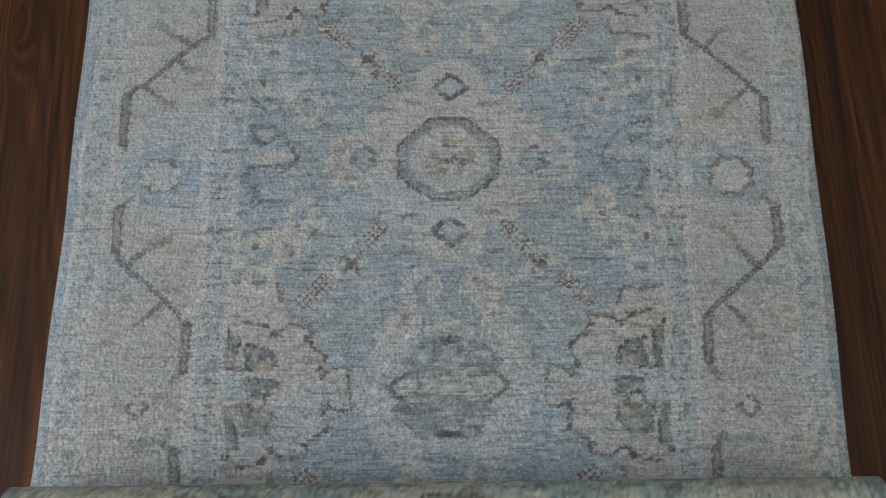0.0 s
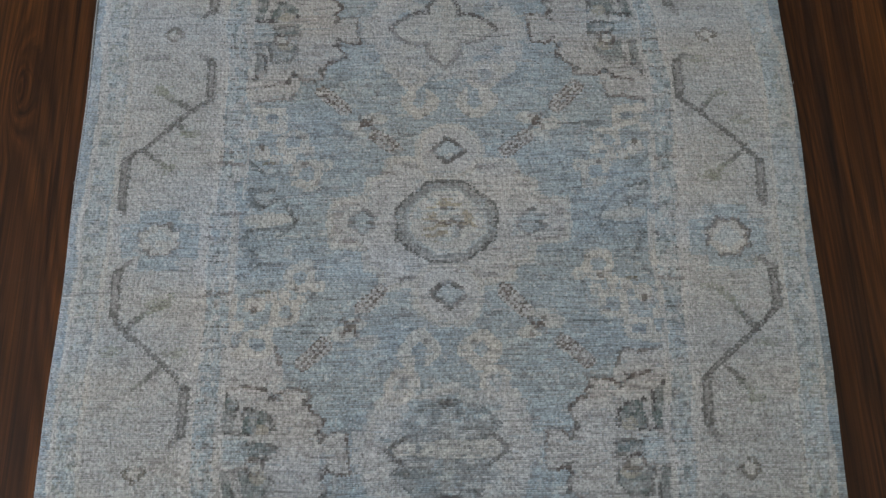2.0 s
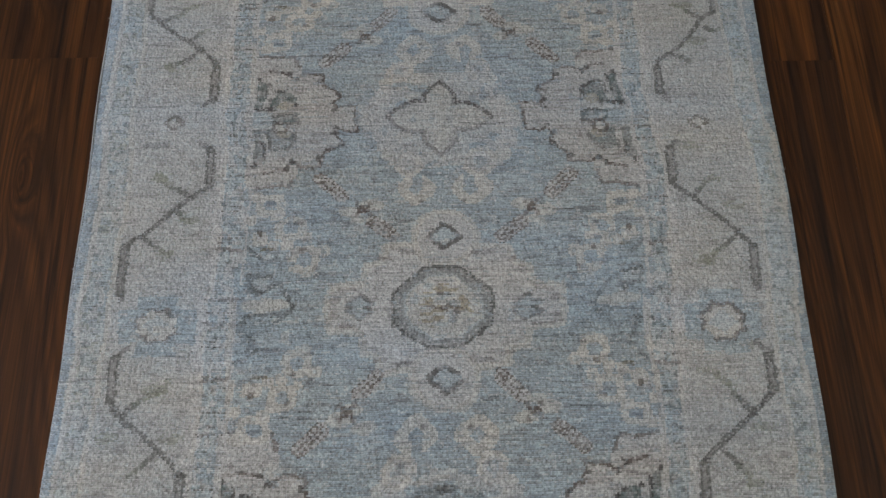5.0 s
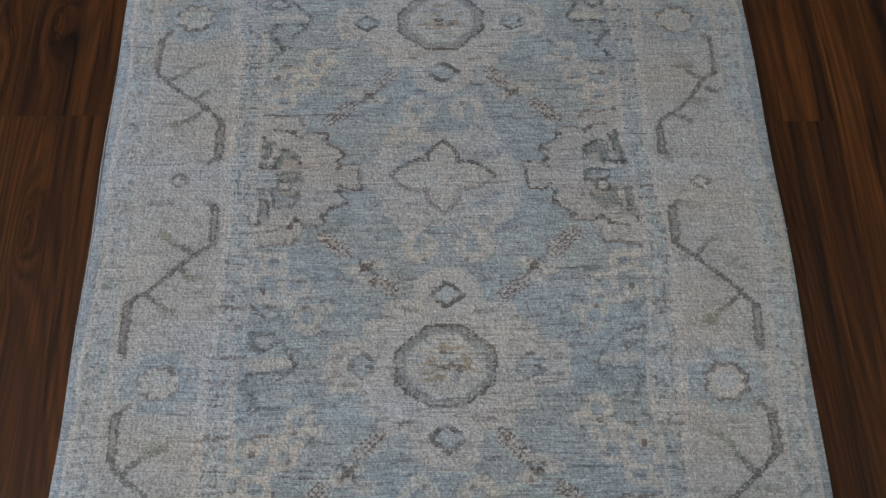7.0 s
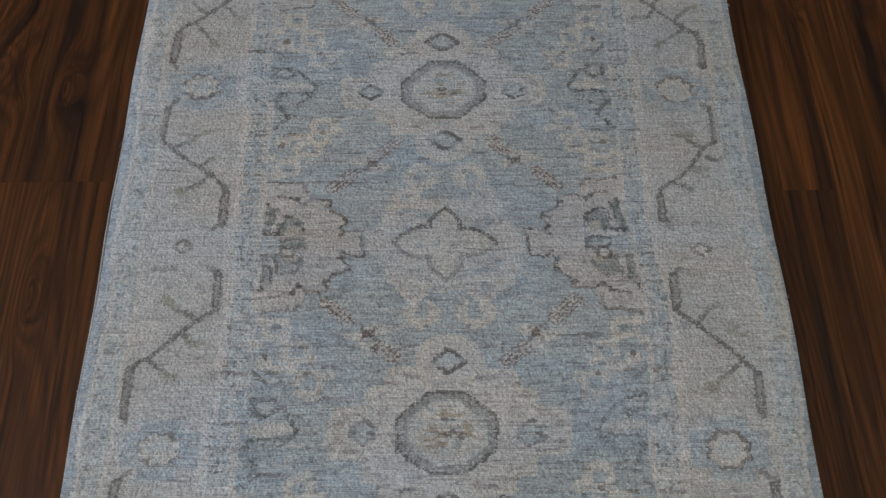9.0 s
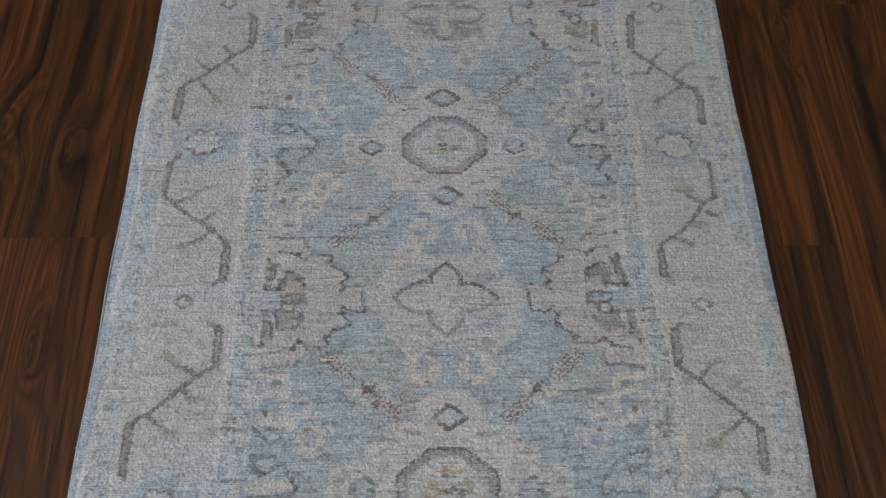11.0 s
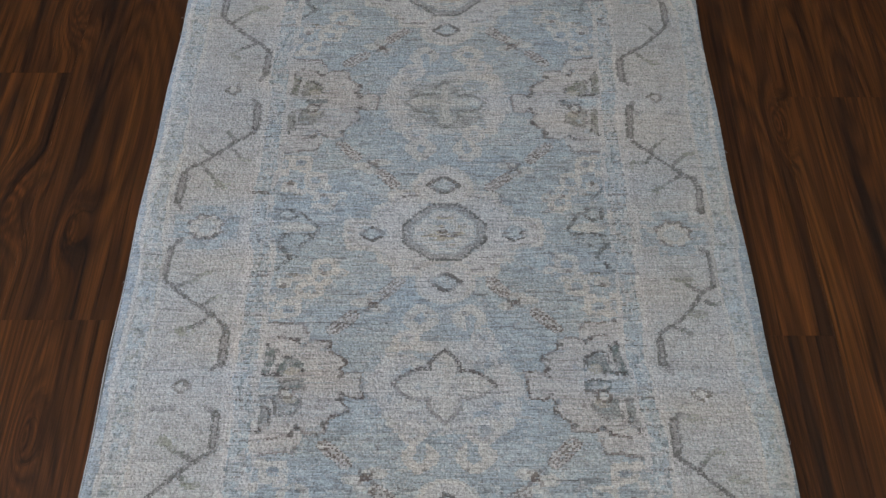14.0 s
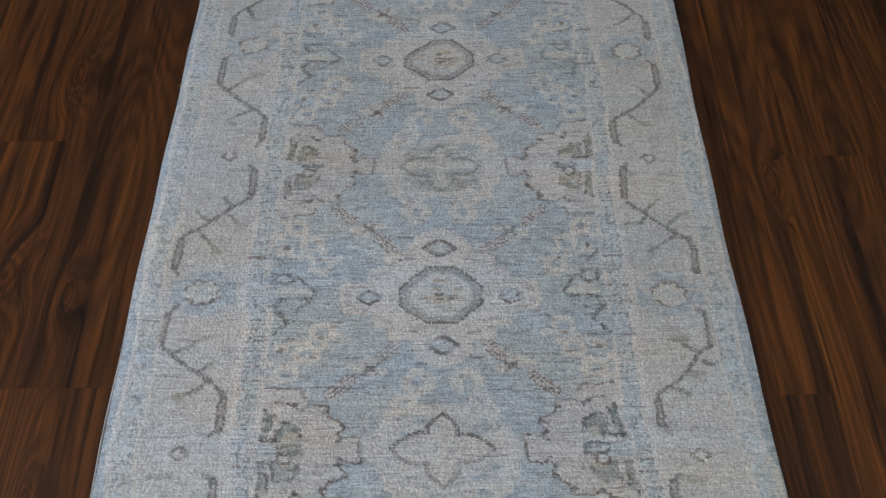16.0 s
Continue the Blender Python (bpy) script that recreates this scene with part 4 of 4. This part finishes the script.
part("foundation", bm, WARP, rug, "undyed cotton foundation")


def cord(side):
    """The wrapped selvedge along one side."""
    y = np.arange(Y_NEAR, Y_FAR, 0.0022)
    n = 8
    th = np.linspace(0, 2 * np.pi, n)
    r = 0.0020 * (1 + 0.10 * np.sin(y * 2 * np.pi / 0.0066) + 0.12 * (lattice(y * 100, y * 0, 0.5, 1, 66) - 0.5))
    r = r * (1.0 if side < 0 else 0.75)
    cx = edge_sway(y, side) - side * 0.0005
    cz = (-0.0046 if side < 0 else -0.0062) + 0.0008 * np.sin(y * 7 + side)
    v = np.stack([cx[:, None] + r[:, None] * np.cos(th), np.repeat(y[:, None], n, 1), cz[:, None] + r[:, None] * np.sin(th)], -1)
    return sheet("selvedge", v.reshape(-1, 3), grid_faces(len(y), n), CORD if side < 0 else CORD_BLUE, rug)


for side in (-1, 1):
    cord(side)["label"] = "pale wrapped woollen edge cord"

# the woven end beyond
part("end_band", boxes((-HALF + 0.002, HALF - 0.002, Y_FAR - 0.001, Y_FAR + 0.012, FLOOR_Z + 0.0005, -0.004), bevel=0.002), WARP, rug, "narrow flat-woven end of pale cotton")

# wisps of wool along the sides
for side, y, reach in ((-1, 1.205, 0.009), (-1, 1.162, 0.007), (-1, 1.31, 0.006), (-1, 0.93, 0.005), (-1, 0.61, 0.006), (-1, 0.22, 0.005), (1, 0.35, 0.005), (1, 0.88, 0.006), (1, 1.24, 0.005)):
    ts = np.linspace(0, 1, 9)
    x = float(edge_sway(y, side)) + side * (reach * ts - 0.002)
    mid = np.stack([x, y + 0.004 * np.sin(ts * 4 + y * 9), -0.004 + 0.004 * np.sin(ts * 3)], -1)
    around = np.linspace(0, 2 * np.pi, 6)
    thick = 0.0007 * (1.1 - 0.6 * ts)
    v = mid[:, None] + thick[:, None, None] * np.stack([np.zeros(6), np.cos(around), np.sin(around)], -1)[None]
    sheet("loose_thread", v.reshape(-1, 3), grid_faces(9, 6), CORD, rug)

# the near end, rolled up with its back outwards
R_OUT, R_IN, THICK = 0.050, 0.013, 0.0085
turns = (R_OUT - R_IN) / (THICK + 0.0012)
steps = int(turns * 48)
a = np.linspace(0, turns * 2 * np.pi, steps)
rad = R_OUT - (R_OUT - R_IN) * a / a[-1]
run = np.concatenate([[0], np.cumsum(np.hypot(np.diff(a) * rad[1:], np.diff(rad)))])
across = np.linspace(-1, 1, 330)
for name, inset, mat in (("rolled_back", 0.0, BACK), ("rolled_pile", THICK, PILE)):
    r = rad - inset
    cy, cz = Y_NEAR - r * np.sin(a), FLOOR_Z + R_OUT - r * np.cos(a)
    half = np.where(across[None] < 0, -edge_sway(Y_NEAR, -1), edge_sway(Y_NEAR, 1) + 0.009) + 0.003 * np.sin(a * 0.7)[:, None]
    px = across[None] * half
    v = np.stack([px, np.repeat(cy[:, None], 330, 1), np.repeat(cz[:, None], 330, 1)], -1)
    v[..., 1] += 0.003 + 0.0028 * px / HALF                   # rolled a little askew
    v[..., 2] += 0.0015 * (lattice(px + 3, np.repeat(a[:, None], 330, 1), 0.2, 1.5, 61) - 0.5)
    ob = sheet(name, v.reshape(-1, 3), grid_faces(steps, 330), mat, rug)
    c = design(np.broadcast_to(px, v.shape[:2]), np.repeat((Y_NEAR - run)[:, None], 330, 1))
    if inset == 0:
        c = 0.40 * (c / 0.40) ** 1.3 * np.array((0.7, 0.7, 0.62))
    dyed(ob, c.reshape(-1, 3))
    ob["label"] = "ribbed olive-tinted rug back" if inset == 0 else "pile inside the roll"

# ---- the floor: planks of dark rosewood laminate ----
floor = tagged(part("floor", boxes((x0 - T, x1 + T, y0 - T, y1 + T, FLOOR_Z - 0.1, FLOOR_Z - 0.006)), SUBFLOOR), "dark rosewood laminate plank floor with fine joints", "floor", kind="structure")
PLANK_W, PLANK_L, JOINT = 0.195, 1.22, 0.00005
SEAM = 0.55                              # one long joint


def plank_mesh(width, length):
    bm = boxes((JOINT, width - JOINT, JOINT, length - JOINT, -0.006, 0.0))
    me = bpy.data.meshes.new("plank")
    bm.to_mesh(me)
    bm.free()
    me.materials.append(WOOD)
    return me


full = plank_mesh(PLANK_W, PLANK_L)
first = math.floor((x0 - SEAM) / PLANK_W)
last = math.ceil((x1 - SEAM) / PLANK_W)
for i in range(first, last):
    px = SEAM + i * PLANK_W
    end = {-1: 0.528, 0: 1.0155, -6: 0.553, -7: 1.0755}.get(i, 0.3 + (i * 0.437) % PLANK_L)
    j = math.floor((y0 - end) / PLANK_L)
    while end + j * PLANK_L < y1:
        a, b = max(end + j * PLANK_L, y0), min(end + (j + 1) * PLANK_L, y1)
        c, e = max(px, x0), min(px + PLANK_W, x1)
        cut = b - a < PLANK_L - 1e-6 or e - c < PLANK_W - 1e-6
        ob = new("plank", plank_mesh(e - c, b - a) if cut else full)
        ob.location = (c, a, FLOOR_Z)
        ob.parent = floor
        j += 1
